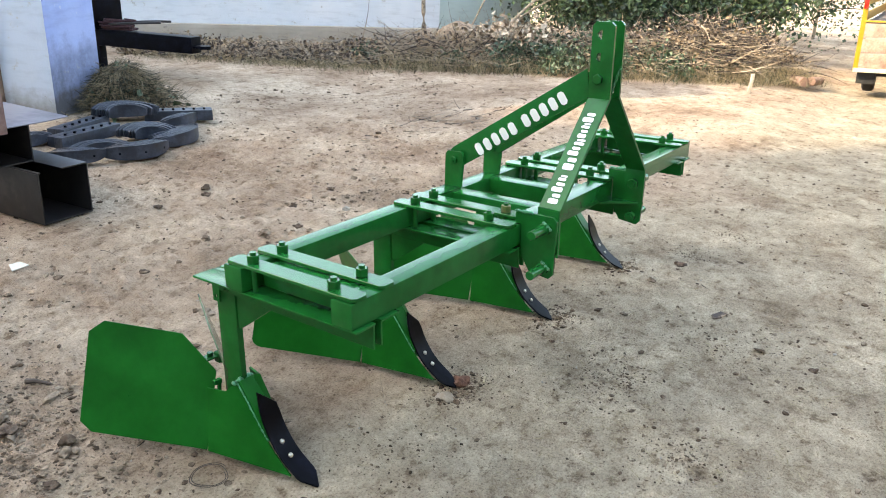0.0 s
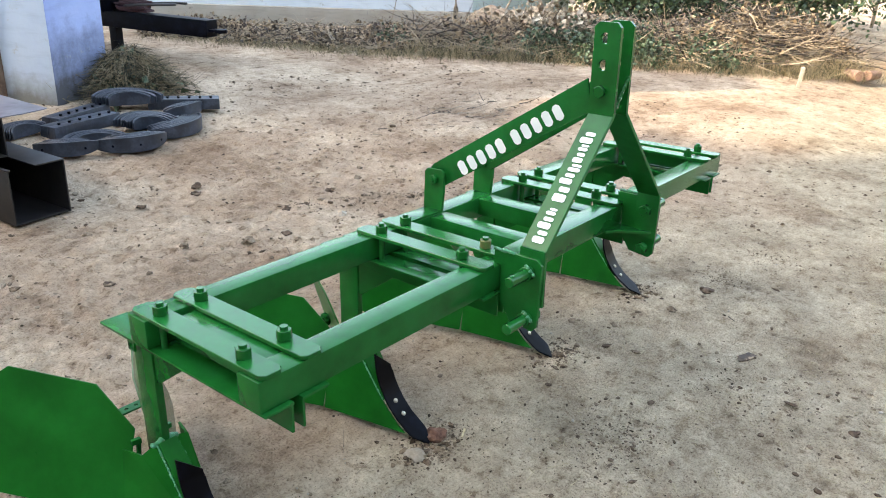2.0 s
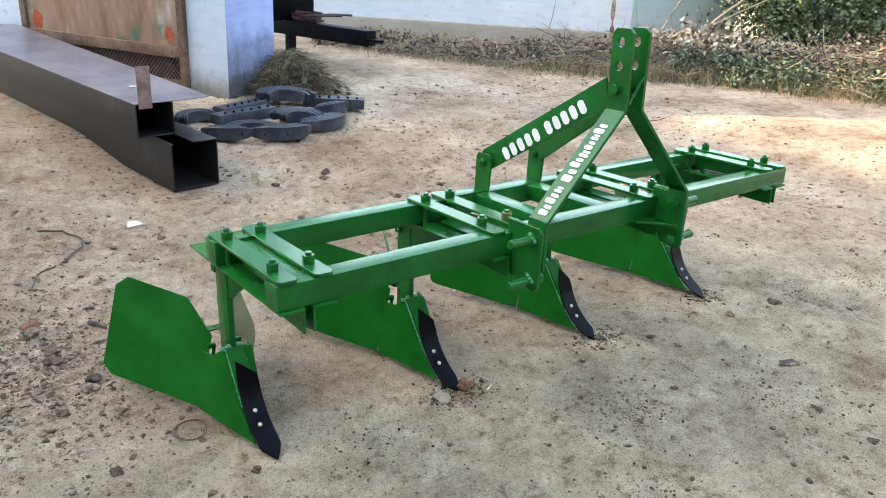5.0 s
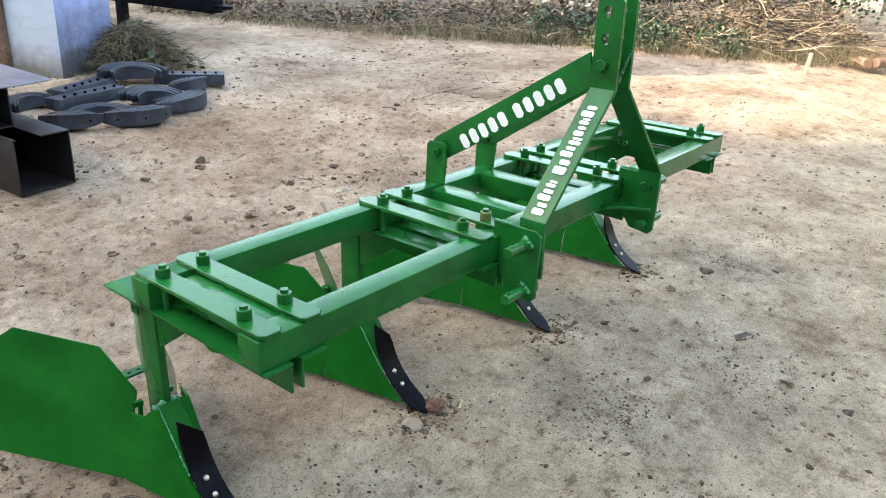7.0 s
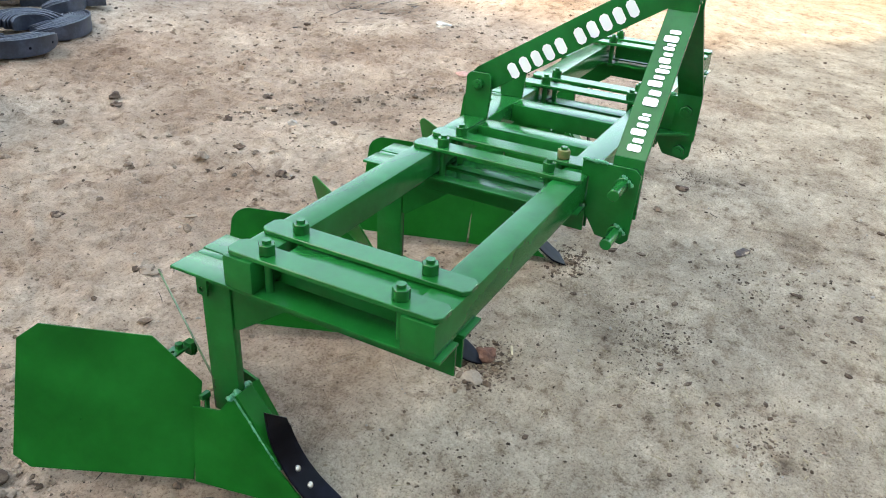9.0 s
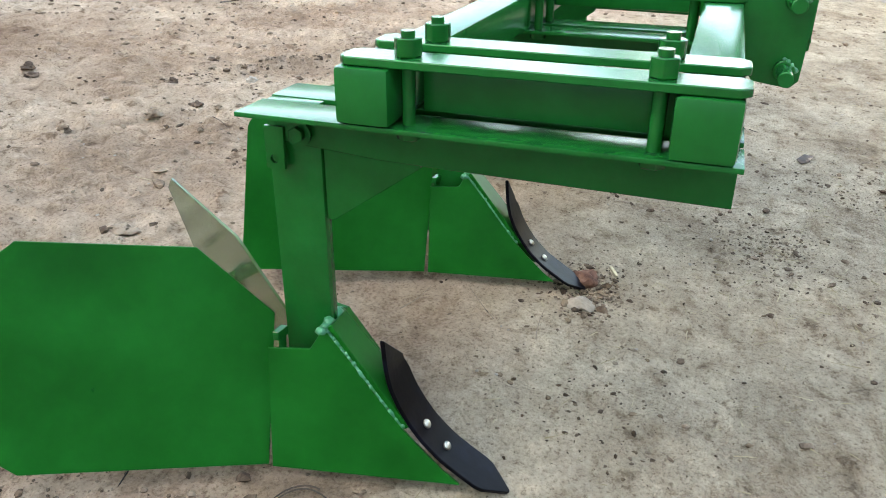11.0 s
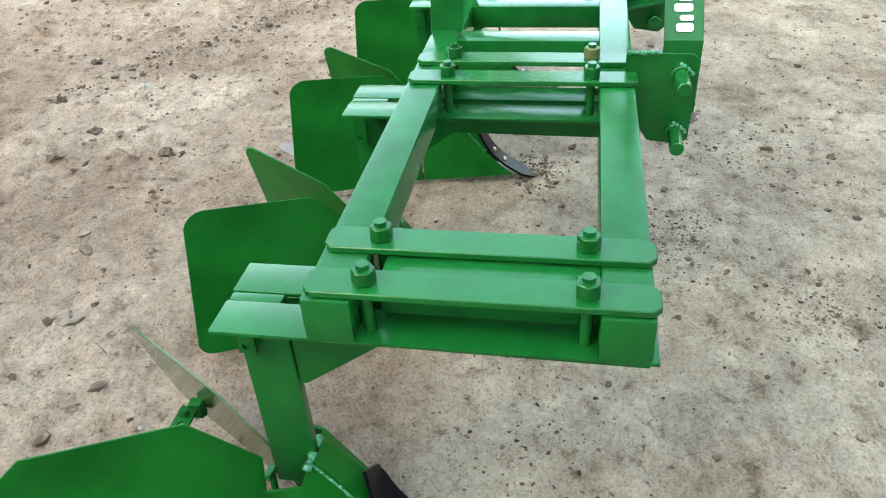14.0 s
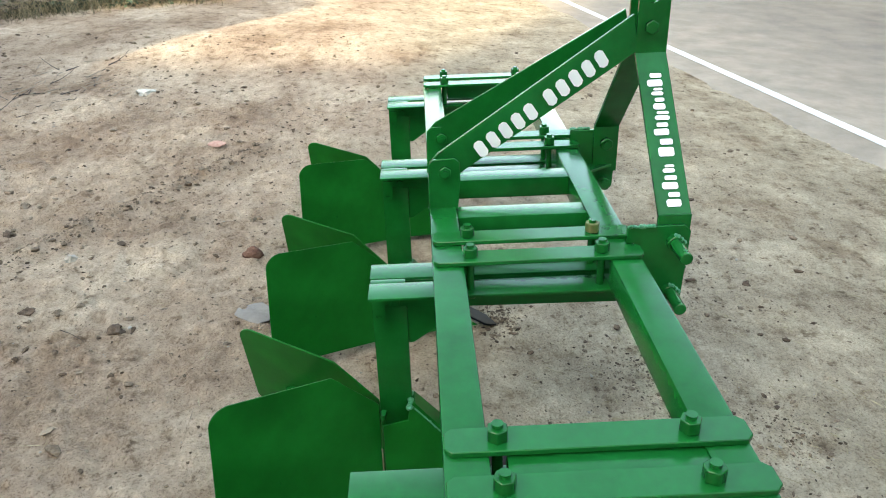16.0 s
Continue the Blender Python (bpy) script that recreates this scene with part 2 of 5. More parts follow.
    col = mix_node(n, l, 0.5, col, dot, "MULTIPLY")
    l.new(col, p.inputs["Base Color"])
    p.inputs["Roughness"].default_value = 0.95
    p.inputs["Specular IOR Level"].default_value = 0.15
    h1, h2 = noise_node(n, l, co, 38, 8, 0.72), grit
    b1, b2 = n.new("ShaderNodeBump"), n.new("ShaderNodeBump")
    b1.inputs["Strength"].default_value, b1.inputs["Distance"].default_value = 1.0, 0.042
    b2.inputs["Strength"].default_value, b2.inputs["Distance"].default_value = 0.8, 0.011
    l.new(h1, b1.inputs["Height"])
    l.new(h2, b2.inputs["Height"])
    l.new(b1.outputs["Normal"], b2.inputs["Normal"])
    l.new(b2.outputs["Normal"], p.inputs["Normal"])
    return m


def road_material():
    """Worn asphalt that yard dust has drifted over, thickest along its edge (the mesh's local y runs across the road)."""
    m, n, l, p = nodes_of("dusty_asphalt")
    co = n.new("ShaderNodeTexCoord").outputs["Object"]
    tar = ramp_node(n, l, noise_node(n, l, co, 1.6, 8, 0.6, (0.4, 1, 1)), [(0.3, (0.08, 0.0704, 0.0608)), (0.7, (0.136, 0.12, 0.1024))])
    chips = ramp_node(n, l, noise_node(n, l, co, 140, 3, 0.7), [(0.35, (0.7, 0.7, 0.7)), (0.6, (1.1, 1.1, 1.1))])
    tar = mix_node(n, l, 0.6, tar, chips, "MULTIPLY")
    dust = ramp_node(n, l, noise_node(n, l, co, 3, 8, 0.65), [(0.3, (0.18, 0.148, 0.116)), (0.7, (0.28, 0.2336, 0.1856))])
    sep = n.new("ShaderNodeSeparateXYZ")
    l.new(co, sep.inputs[0])
    edge = n.new("ShaderNodeMapRange")
    edge.inputs["From Min"].default_value, edge.inputs["From Max"].default_value = 0.1, -2.0
    edge.inputs["To Min"].default_value, edge.inputs["To Max"].default_value = 0.95, 0.38
    l.new(sep.outputs["Y"], edge.inputs["Value"])
    add = n.new("ShaderNodeMath")
    add.operation = "MULTIPLY_ADD"
    l.new(noise_node(n, l, co, 1.8, 8, 0.7), add.inputs[0])
    add.inputs[1].default_value = 1.1
    sub = n.new("ShaderNodeMath")
    sub.operation = "SUBTRACT"
    l.new(edge.outputs["Result"], sub.inputs[0])
    sub.inputs[1].default_value = 0.5
    l.new(sub.outputs[0], add.inputs[2])
    add.use_clamp = True
    l.new(mix_node(n, l, add.outputs[0], tar, dust), p.inputs["Base Color"])
    p.inputs["Roughness"].default_value = 0.9
    p.inputs["Specular IOR Level"].default_value = 0.2
    b = n.new("ShaderNodeBump")
    b.inputs["Strength"].default_value, b.inputs["Distance"].default_value = 0.5, 0.006
    l.new(noise_node(n, l, co, 110, 5, 0.7), b.inputs["Height"])
    l.new(b.outputs["Normal"], p.inputs["Normal"])
    return m


def plaster_material(name, low, high, blotch, grime_top, grime):
    """Limewash on plaster: cloudy coat, patches where it has flaked, and splashed mud near the foot with a ragged edge."""
    m, n, l, p = nodes_of(name)
    co = n.new("ShaderNodeTexCoord").outputs["Object"]
    col = ramp_node(n, l, noise_node(n, l, co, 1.6, 8, 0.6), [(0.3, low), (0.7, high)])
    flake = ramp_node(n, l, noise_node(n, l, co, 5.5, 9, 0.7), [(0.60, (0, 0, 0)), (0.66, (1, 1, 1))])
    col = mix_node(n, l, flake, col, blotch)
    streak = ramp_node(n, l, noise_node(n, l, co, 3.0, 6, 0.6, (1, 1, 5)), [(0.30, (0.80, 0.80, 0.80)), (0.5, (1, 1, 1))])
    col = mix_node(n, l, 0.7, col, streak, "MULTIPLY")
    sep = n.new("ShaderNodeSeparateXYZ")
    l.new(co, sep.inputs[0])
    up = n.new("ShaderNodeMath")
    up.operation = "MULTIPLY_ADD"
    l.new(noise_node(n, l, co, 4.5, 9, 0.72), up.inputs[0])
    up.inputs[1].default_value = -0.75 * grime_top
    l.new(sep.outputs["Z"], up.inputs[2])
    mask = n.new("ShaderNodeMapRange")
    mask.inputs["From Min"].default_value, mask.inputs["From Max"].default_value = 0.25 * grime_top, -0.20 * grime_top
    l.new(up.outputs[0], mask.inputs["Value"])
    l.new(mix_node(n, l, mask.outputs["Result"], col, grime), p.inputs["Base Color"])
    p.inputs["Roughness"].default_value = 0.9
    b = n.new("ShaderNodeBump")
    b.inputs["Strength"].default_value, b.inputs["Distance"].default_value = 0.35, 0.01
    l.new(noise_node(n, l, co, 26, 7, 0.7), b.inputs["Height"])
    l.new(b.outputs["Normal"], p.inputs["Normal"])
    return m


def signboard_material():
    """A hoarding whose old paint has run into blurred ochre, grey, white and green patches."""
    m, n, l, p = nodes_of("faded_painted_board")
    co = n.new("ShaderNodeTexCoord").outputs["Object"]
    col = ramp_node(n, l, noise_node(n, l, co, 3.6, 9, 0.66, (1, 1.4, 0.45)), [(0.3, (0.16, 0.085, 0.055)), (0.45, (0.27, 0.155, 0.105)), (0.58, (0.34, 0.22, 0.15)), (0.72, (0.42, 0.40, 0.37))])
    red = ramp_node(n, l, noise_node(n, l, co, 2.7, 4, 0.5), [(0.66, (0, 0, 0)), (0.72, (1, 1, 1))])
    col = mix_node(n, l, red, col, (0.36, 0.12, 0.06))
    green = ramp_node(n, l, noise_node(n, l, co, 3.0, 7, 0.62, (1, 1, 0.8)), [(0.58, (0, 0, 0)), (0.69, (1, 1, 1))])
    col = mix_node(n, l, green, col, (0.07, 0.14, 0.08))
    l.new(col, p.inputs["Base Color"])
    p.inputs["Roughness"].default_value = 0.7
    return m


EARTH, ASPHALT = ground_material(), road_material()
PLASTER = plaster_material("white_limewash", (0.559, 0.593, 0.627), (0.661, 0.678, 0.695), (0.424, 0.398, 0.356), 0.30, (0.280, 0.229, 0.169))
BLUEWASH = plaster_material("blue_limewash", (0.2541, 0.3234, 0.5698), (0.3465, 0.4158, 0.6468), (0.5082, 0.5313, 0.5852), 1.25, (0.0655, 0.0655, 0.0732))
PALEBLUE = plaster_material("pale_blue_limewash", (0.499, 0.565, 0.665), (0.599, 0.649, 0.715), (0.457, 0.432, 0.399), 0.62, (0.216, 0.204, 0.179))
SAGE = plaster_material("sage_limewash", (0.345, 0.431, 0.414), (0.414, 0.492, 0.466), (0.345, 0.345, 0.310), 0.30, (0.241, 0.207, 0.164))
# dull brown for the added wall that blocks low sky across the road
OLDBRICK = plaster_material("sky_block_brown", (0.1001, 0.0847, 0.0693), (0.154, 0.1309, 0.1078), (0.077, 0.0655, 0.0539), 0.3, (0.0924, 0.077, 0.0616))
PLINTHM = plaster_material("old_plinth_plaster", (0.2618, 0.2233, 0.1771), (0.3542, 0.3157, 0.2618), (0.2002, 0.1694, 0.1386), 0.2, (0.1925, 0.154, 0.1155))
BOARDM = signboard_material()


# ---- mesh helpers ----
def join(dst, src):
    me = bpy.data.meshes.new("piece")
    src.to_mesh(me)
    src.free()
    dst.from_mesh(me)
    bpy.data.meshes.remove(me)
    return dst


def soften(bm, width, seg=2):
    if width:
        bmesh.ops.bevel(bm, geom=[e for e in bm.edges if len(e.link_faces) == 2 and e.calc_face_angle(0) > 0.5], offset=width, segments=seg, profile=0.6, affect="EDGES", clamp_overlap=True)
    return bm


def box(x0, x1, y0, y1, z0, z1, bevel=0.002):
    bm = bmesh.new()
    bmesh.ops.create_cube(bm, size=1, matrix=Matrix.LocRotScale(((x0 + x1) / 2, (y0 + y1) / 2, (z0 + z1) / 2), None, (abs(x1 - x0), abs(y1 - y0), abs(z1 - z0))))
    return soften(bm, bevel)


def slab(points, thick, bevel=0.0015):
    """A flat plate: a polygon of 3D corners, given thickness on the side of its normal."""
    bm = bmesh.new()
    face = bm.faces.new([bm.verts.new(p) for p in points])
    face.normal_update()
    off = face.normal * thick
    made = bmesh.ops.extrude_face_region(bm, geom=[face])
    bmesh.ops.translate(bm, vec=off, verts=[v for v in made["geom"] if isinstance(v, bmesh.types.BMVert)])
    bmesh.ops.recalc_face_normals(bm, faces=bm.faces)
    return soften(bm, bevel, 1)


def rod(a, b, r, seg=14, r2=None, bevel=0.0):
    a, b = Vector(a), Vector(b)
    bm = bmesh.new()
    turn = (b - a).to_track_quat("Z", "Y").to_matrix().to_4x4()
    bmesh.ops.create_cone(bm, cap_ends=True, segments=seg, radius1=r, radius2=r if r2 is None else r2, depth=(b - a).length, matrix=Matrix.Translation((a + b) / 2) @ turn)
    return soften(bm, bevel, 1)


def ring_plate(outline, holes, x, thick):
    """A plate in the plane x, from a (y, z) outline with round holes cut through: built as strips that bridge outline and holes."""
    bm = bmesh.new()
    edges = []
    loops = [outline] + [[(cy + r * math.cos(a), cz + r * math.sin(a)) for a in [-2 * math.pi * k / 18 for k in range(18)]] for cy, cz, r in holes]
    for loop in loops:
        vs = [bm.verts.new((x, y, z)) for y, z in loop]
        edges += [bm.edges.new((vs[k], vs[(k + 1) % len(vs)])) for k in range(len(vs))]
    bmesh.ops.triangle_fill(bm, use_beauty=True, use_dissolve=False, edges=edges, normal=(1, 0, 0))
    made = bmesh.ops.extrude_face_region(bm, geom=list(bm.faces))
    bmesh.ops.translate(bm, vec=(thick, 0, 0), verts=[v for v in made["geom"] if isinstance(v, bmesh.types.BMVert)])
    bmesh.ops.recalc_face_normals(bm, faces=bm.faces)
    return bm


def bead(a, b, r, seed, step=0.7):
    """A weld bead: overlapping uneven lumps along a line."""
    rng = random.Random(seed)
    a, b = Vector(a), Vector(b)
    count = max(2, int((b - a).length / (r * step)))
    bm = bmesh.new()
    for k in range(count + 1):
        s = r * rng.uniform(0.75, 1.25)
        at = a.lerp(b, k / count) + Vector((rng.uniform(-1, 1), rng.uniform(-1, 1), rng.uniform(-1, 1))) * r * 0.25
        bmesh.ops.create_icosphere(bm, subdivisions=1, radius=1, matrix=Matrix.LocRotScale(at, Euler((rng.random() * 3, rng.random() * 3, 0)), (s, s, s * 0.8)))
    return bm


def mesh_of(name, bm, mat, smooth=32):
    me = bpy.data.meshes.new(name)
    bm.to_mesh(me)
    bm.free()
    me.materials.append(mat)
    if smooth:
        me.polygons.foreach_set("use_smooth", [True] * len(me.polygons))
        me.set_sharp_from_angle(angle=radians(smooth))
    return me


def part(name, bm, mat, parent, label="", smooth=32):
    ob = new(name, bm if isinstance(bm, bpy.types.Mesh) else mesh_of(name, bm, mat, smooth))
    ob.parent = parent
    return tagged(ob, label)


def thing(name, bm, mat, label, category, group="", kind="", smooth=32):
    ob = new(name, bm if isinstance(bm, bpy.types.Mesh) else mesh_of(name, bm, mat, smooth))
    return tagged(ob, label, category, group, kind)


def empty(name, label, category, group="", m=None):
    ob = new(name)
    if m is not None:
        ob.matrix_basis = m
    return tagged(ob, label, category, group)


def sweep(points, r, seg=6, taper=1.0):
    """A round tube along points."""
    bm = bmesh.new()
    rings = []
    pts = [Vector(p) for p in points]
    for k, p in enumerate(pts):
        d = (pts[min(k + 1, len(pts) - 1)] - pts[max(k - 1, 0)]).normalized()
        q = d.to_track_quat("Z", "Y")
        rad = r * (1 + (taper - 1) * k / max(len(pts) - 1, 1))
        rings.append([bm.verts.new(p + q @ Vector((rad * math.cos(2 * math.pi * a / seg), rad * math.sin(2 * math.pi * a / seg), 0))) for a in range(seg)])
    for A, B in zip(rings, rings[1:]):
        for a in range(seg):
            bm.faces.new((A[a], A[(a + 1) % seg], B[(a + 1) % seg], B[a]))
    bm.faces.new(list(reversed(rings[0])))
    bm.faces.new(rings[-1])
    return bm


# ---- ground ----
def step01(v):
    v = min(1.0, max(0.0, v))
    return v * v * (3 - 2 * v)


def ground_height(x, y):
    """Trodden flat round the machine, lumpier behind it, a shallow wheel rut across the yard, a gentle swell beyond."""
    rough = 0.35 + 0.65 * min(1, max(0, (y - 0.3) / 1.2)) if x > -0.6 else 0.9
    along, across = (y - 2.65) * 0.991 - (x - 0.72) * 0.132, (x - 0.72) * 0.991 + (y - 2.65) * 0.132
    if -0.25 < along < 5 and -0.25 < across < 0.55:          # pressed flat under the stacked channels
        rough *= 0.15
    h = 0.010 * rough * noise.noise((x * 2.1, y * 2.1, 0)) + 0.007 * rough * noise.noise((x * 6.3, y * 6.3, 3)) + 0.005 * rough * noise.noise((x * 15, y * 15, 7))
    h += 0.006 * rough * abs(noise.noise((x * 34, y * 34, 11))) + 0.012 * (rough > 0.6) * max(0.0, noise.noise((x * 9, y * 9, 21)) - 0.15)
    d = ((y - 1.3) + 0.56 * (x - 2.81)) / 1.146
    if 1.9 < x < 4.2 and abs(d) < 0.5:
        tread = 0.007 * math.sin(d * 120) * math.exp(-(d / 0.13) ** 2)
        fade = min(1, (x - 1.9) * 2, (4.2 - x) * 1.5)
        h += (-0.022 * math.exp(-(d / 0.13) ** 4) + 0.030 * math.exp(-((d - 0.17) / 0.035) ** 2) * (0.6 + 0.9 * noise.noise((x * 7, y * 7, 2))) + tread) * fade
        rough *= 1 - 0.7 * math.exp(-(d / 0.13) ** 4)
    if -1.5 < x < 5 and -2 < y < 4:
        crust = noise.noise((x * 11, y * 11, 31)) + 0.5 * noise.noise((x * 23, y * 23, 33))
        h += 0.030 * rough * max(-0.25, min(0.45, crust * 1.6))
    up = max(step01((y - 3.4 - 0.25 * (x - 2)) / 1.3), step01((x - 4.9) / 1.6)) * step01((y + 1.3 - 0.184 * (x - 3.66)) / 1.6)
    return h - 0.004 + 0.10 * up


def axis_steps(near0, near1, step, far):
    some = list(np.arange(near0, near1, step))
    for sign, start in ((1, near1), (-1, near0 - step)):
        d, at = step, start
        while abs(at) < far:
            some.append(at)
            d *= 1.13
            at += sign * d
    return sorted(some)


def build_ground():
    xs, ys = axis_steps(-1.1, 4.2, 0.0155, 400), axis_steps(-1.3, 3.2, 0.0155, 400)
    verts = [(x, y, ground_height(x, y) if abs(x) < 30 and abs(y) < 30 else -0.004) for x in xs for y in ys]
    w = len(ys)
    faces = [(a * w + b, (a + 1) * w + b, (a + 1) * w + b + 1, a * w + b + 1) for a in range(len(xs) - 1) for b in range(w - 1)]
    me = bpy.data.meshes.new("ground")
    me.from_pydata(verts, [], faces)
    me.materials.append(EARTH)
    me.polygons.foreach_set("use_smooth", [True] * len(me.polygons))
    thing("ground", me, EARTH, "pale brown trodden earth yard with loose soil and wheel marks", "ground", kind="structure")


build_ground()

# road: the line runs along this direction, the yard lies on its +y side
ROAD = pose(3.66, -2.84, 0.0, 0, 0, math.degrees(math.atan2(1.02, 5.55)))
bm = bmesh.new()
bmesh.ops.create_grid(bm, x_segments=60, y_segments=16, size=0.5, matrix=Matrix.LocRotScale((0, -2.6, 0.012), None, (160, 7.2, 1)))
for v in bm.verts:
    if v.co.y > 0.35:
        v.co.y += 0.12 * noise.noise((v.co.x * 0.9, 0, 4))
        v.co.z = -0.02
road = thing("road", bm, ASPHALT, "dusty grey asphalt road beside the yard", "road", kind="structure")
road.matrix_basis = ROAD
bm = bmesh.new()
bmesh.ops.create_grid(bm, x_segments=80, y_segments=1, size=0.5, matrix=Matrix.LocRotScale((0, 0, 0.016), None, (120, 0.095, 1)))
for v in bm.verts:
    v.co.y += 0.012 * noise.noise((v.co.x * 3, v.co.y * 9, 1))
stripe = thing("road_line", bm, LINE, "worn white painted edge line along the asphalt road", "road marking", kind="structure")
stripe.matrix_basis = ROAD

# ---- the ridger: its own axes are the frame's, tipped a little back onto its boards ----
REST = Matrix.Translation((0, 0, 0.71)) @ pose(0, 0, 0, -2.45) @ Matrix.Translation((0, 0, -0.71))
ridger = empty("ridger", "glossy green four-row tractor ridger with black points on bare earth", "farm implement", m=REST)
RAIL_T, RAIL_B = 0.712, 0.637
X0, X1 = -0.035, 2.497
TINES = (0.0575, 0.8075, 1.585, 2.402)


def rail(y0, y1, name):
    bm = box(X0, X1, y0, y1, RAIL_B, RAIL_T, 0.007)
    return part(name, bm, GREEN, ridger)


rail(0.015, 0.09, "rear_rail")
rail(-0.405, -0.33, "front_rail")


def cross_tube(x0, x1, y1=0.016, z0=RAIL_B + 0.012, z1=RAIL_T - 0.003):
    part("cross_tube", box(x0, x1, -0.331, y1, z0, z1, 0.004), GREEN, ridger)


for x0, x1 in ((0.022, 0.092), (2.367, 2.437), (1.005, 1.08), (1.27, 1.345)):
    cross_tube(x0, x1, 0.016 if 0.5 < x0 < 2 else -0.012)

# clamp bars with their bolts
def bar_mesh():
    c = 0.012
    pts = [(-0.03, 0.087 - c), (-0.03 + c, 0.087), (0.03 - c, 0.087), (0.03, 0.087 - c), (0.03, -0.41 + c), (0.03 - c, -0.41), (-0.03 + c, -0.41), (-0.03, -0.41 + c)]
    return mesh_of("clamp_bar", slab([(x, y, RAIL_T + 0.001) for x, y in reversed(pts)], 0.011, 0.0015), GREEN)


def hex_nut(r, h):
    bm = rod((0, 0, 0), (0, 0, h), r, 6)
    return soften(bm, 0.0015, 1)


def stud_mesh(z0, z1, r=0.0095):
    """A bolt shank with thread ridges."""
    pts, z, k = [], z0, 0
    bm = bmesh.new()
    rings = []
    while z <= z1:
        rr = r * 1.02 if k % 2 else r * 0.93
        rings.append([bm.verts.new((rr * math.cos(a * math.pi / 6), rr * math.sin(a * math.pi / 6), z)) for a in range(12)])
        z, k = z + 0.0016, k + 1
    for A, B in zip(rings, rings[1:]):
        for a in range(12):
            bm.faces.new((A[a], A[(a + 1) % 12], B[(a + 1) % 12], B[a]))
    bm.faces.new(list(reversed(rings[0])))
    bm.faces.new(rings[-1])
    return mesh_of("bolt", bm, GREEN, 60)


BAR = bar_mesh()
NUT = mesh_of("nut", hex_nut(0.0185, 0.024), GREEN)
NUT_WORN = NUT.copy()
NUT_WORN.materials[0] = BRASSY
STUD = stud_mesh(0.62, 0.757)
HEAD = mesh_of("bolt_head", hex_nut(0.0175, 0.013), GREEN)
turns = random.Random(5)
for t, tine_x in enumerate(TINES):
    for k, off in enumerate((-0.0565, 0.0535)):
        bar = part("clamp_bar", BAR, GREEN, ridger)
        bar.location = (tine_x + off, 0, 0)
        for j, y in enumerate((0.0, -0.3125)):
            worn = t == 1 and k == 1 and j == 1
            bolt = part("bolt", STUD, GREEN, bar)
            bolt.location = (0, y, 0)
            nut = part("nut", NUT_WORN if worn else NUT, GREEN, bar, "nut with its paint rubbed off" if worn else "")
            nut.location, nut.rotation_euler = (0, y, RAIL_T + 0.012), (0, 0, turns.random() * 2)
            head = part("bolt_head", HEAD, GREEN, bar)
            head.location, head.rotation_euler = (0, y, 0.616), (0, 0, turns.random() * 2)


# one row's ridging body, about its own middle plane x = 0
def mirror(pts, side):
    return [(side * x, y, z) for x, y, z in pts]


def board_x(y, z, side=-1):
    """How far a mouldboard lies out from the middle plane; the far board leans in more at its top."""
    y, z = y + 0.0428 * (z - 0.71), z - 0.0428 * y
    return -0.0193 + 0.636 * y - 0.296 * z if side < 0 else -0.0378 + 0.576 * y - 0.35 * z


BODY_MESHES = {}


def arc(cx, cy, r, a0, a1, n=4):
    return [(cx + r * math.cos(radians(a0 + (a1 - a0) * k / n)), cy + r * math.sin(radians(a0 + (a1 - a0) * k / n))) for k in range(n + 1)]


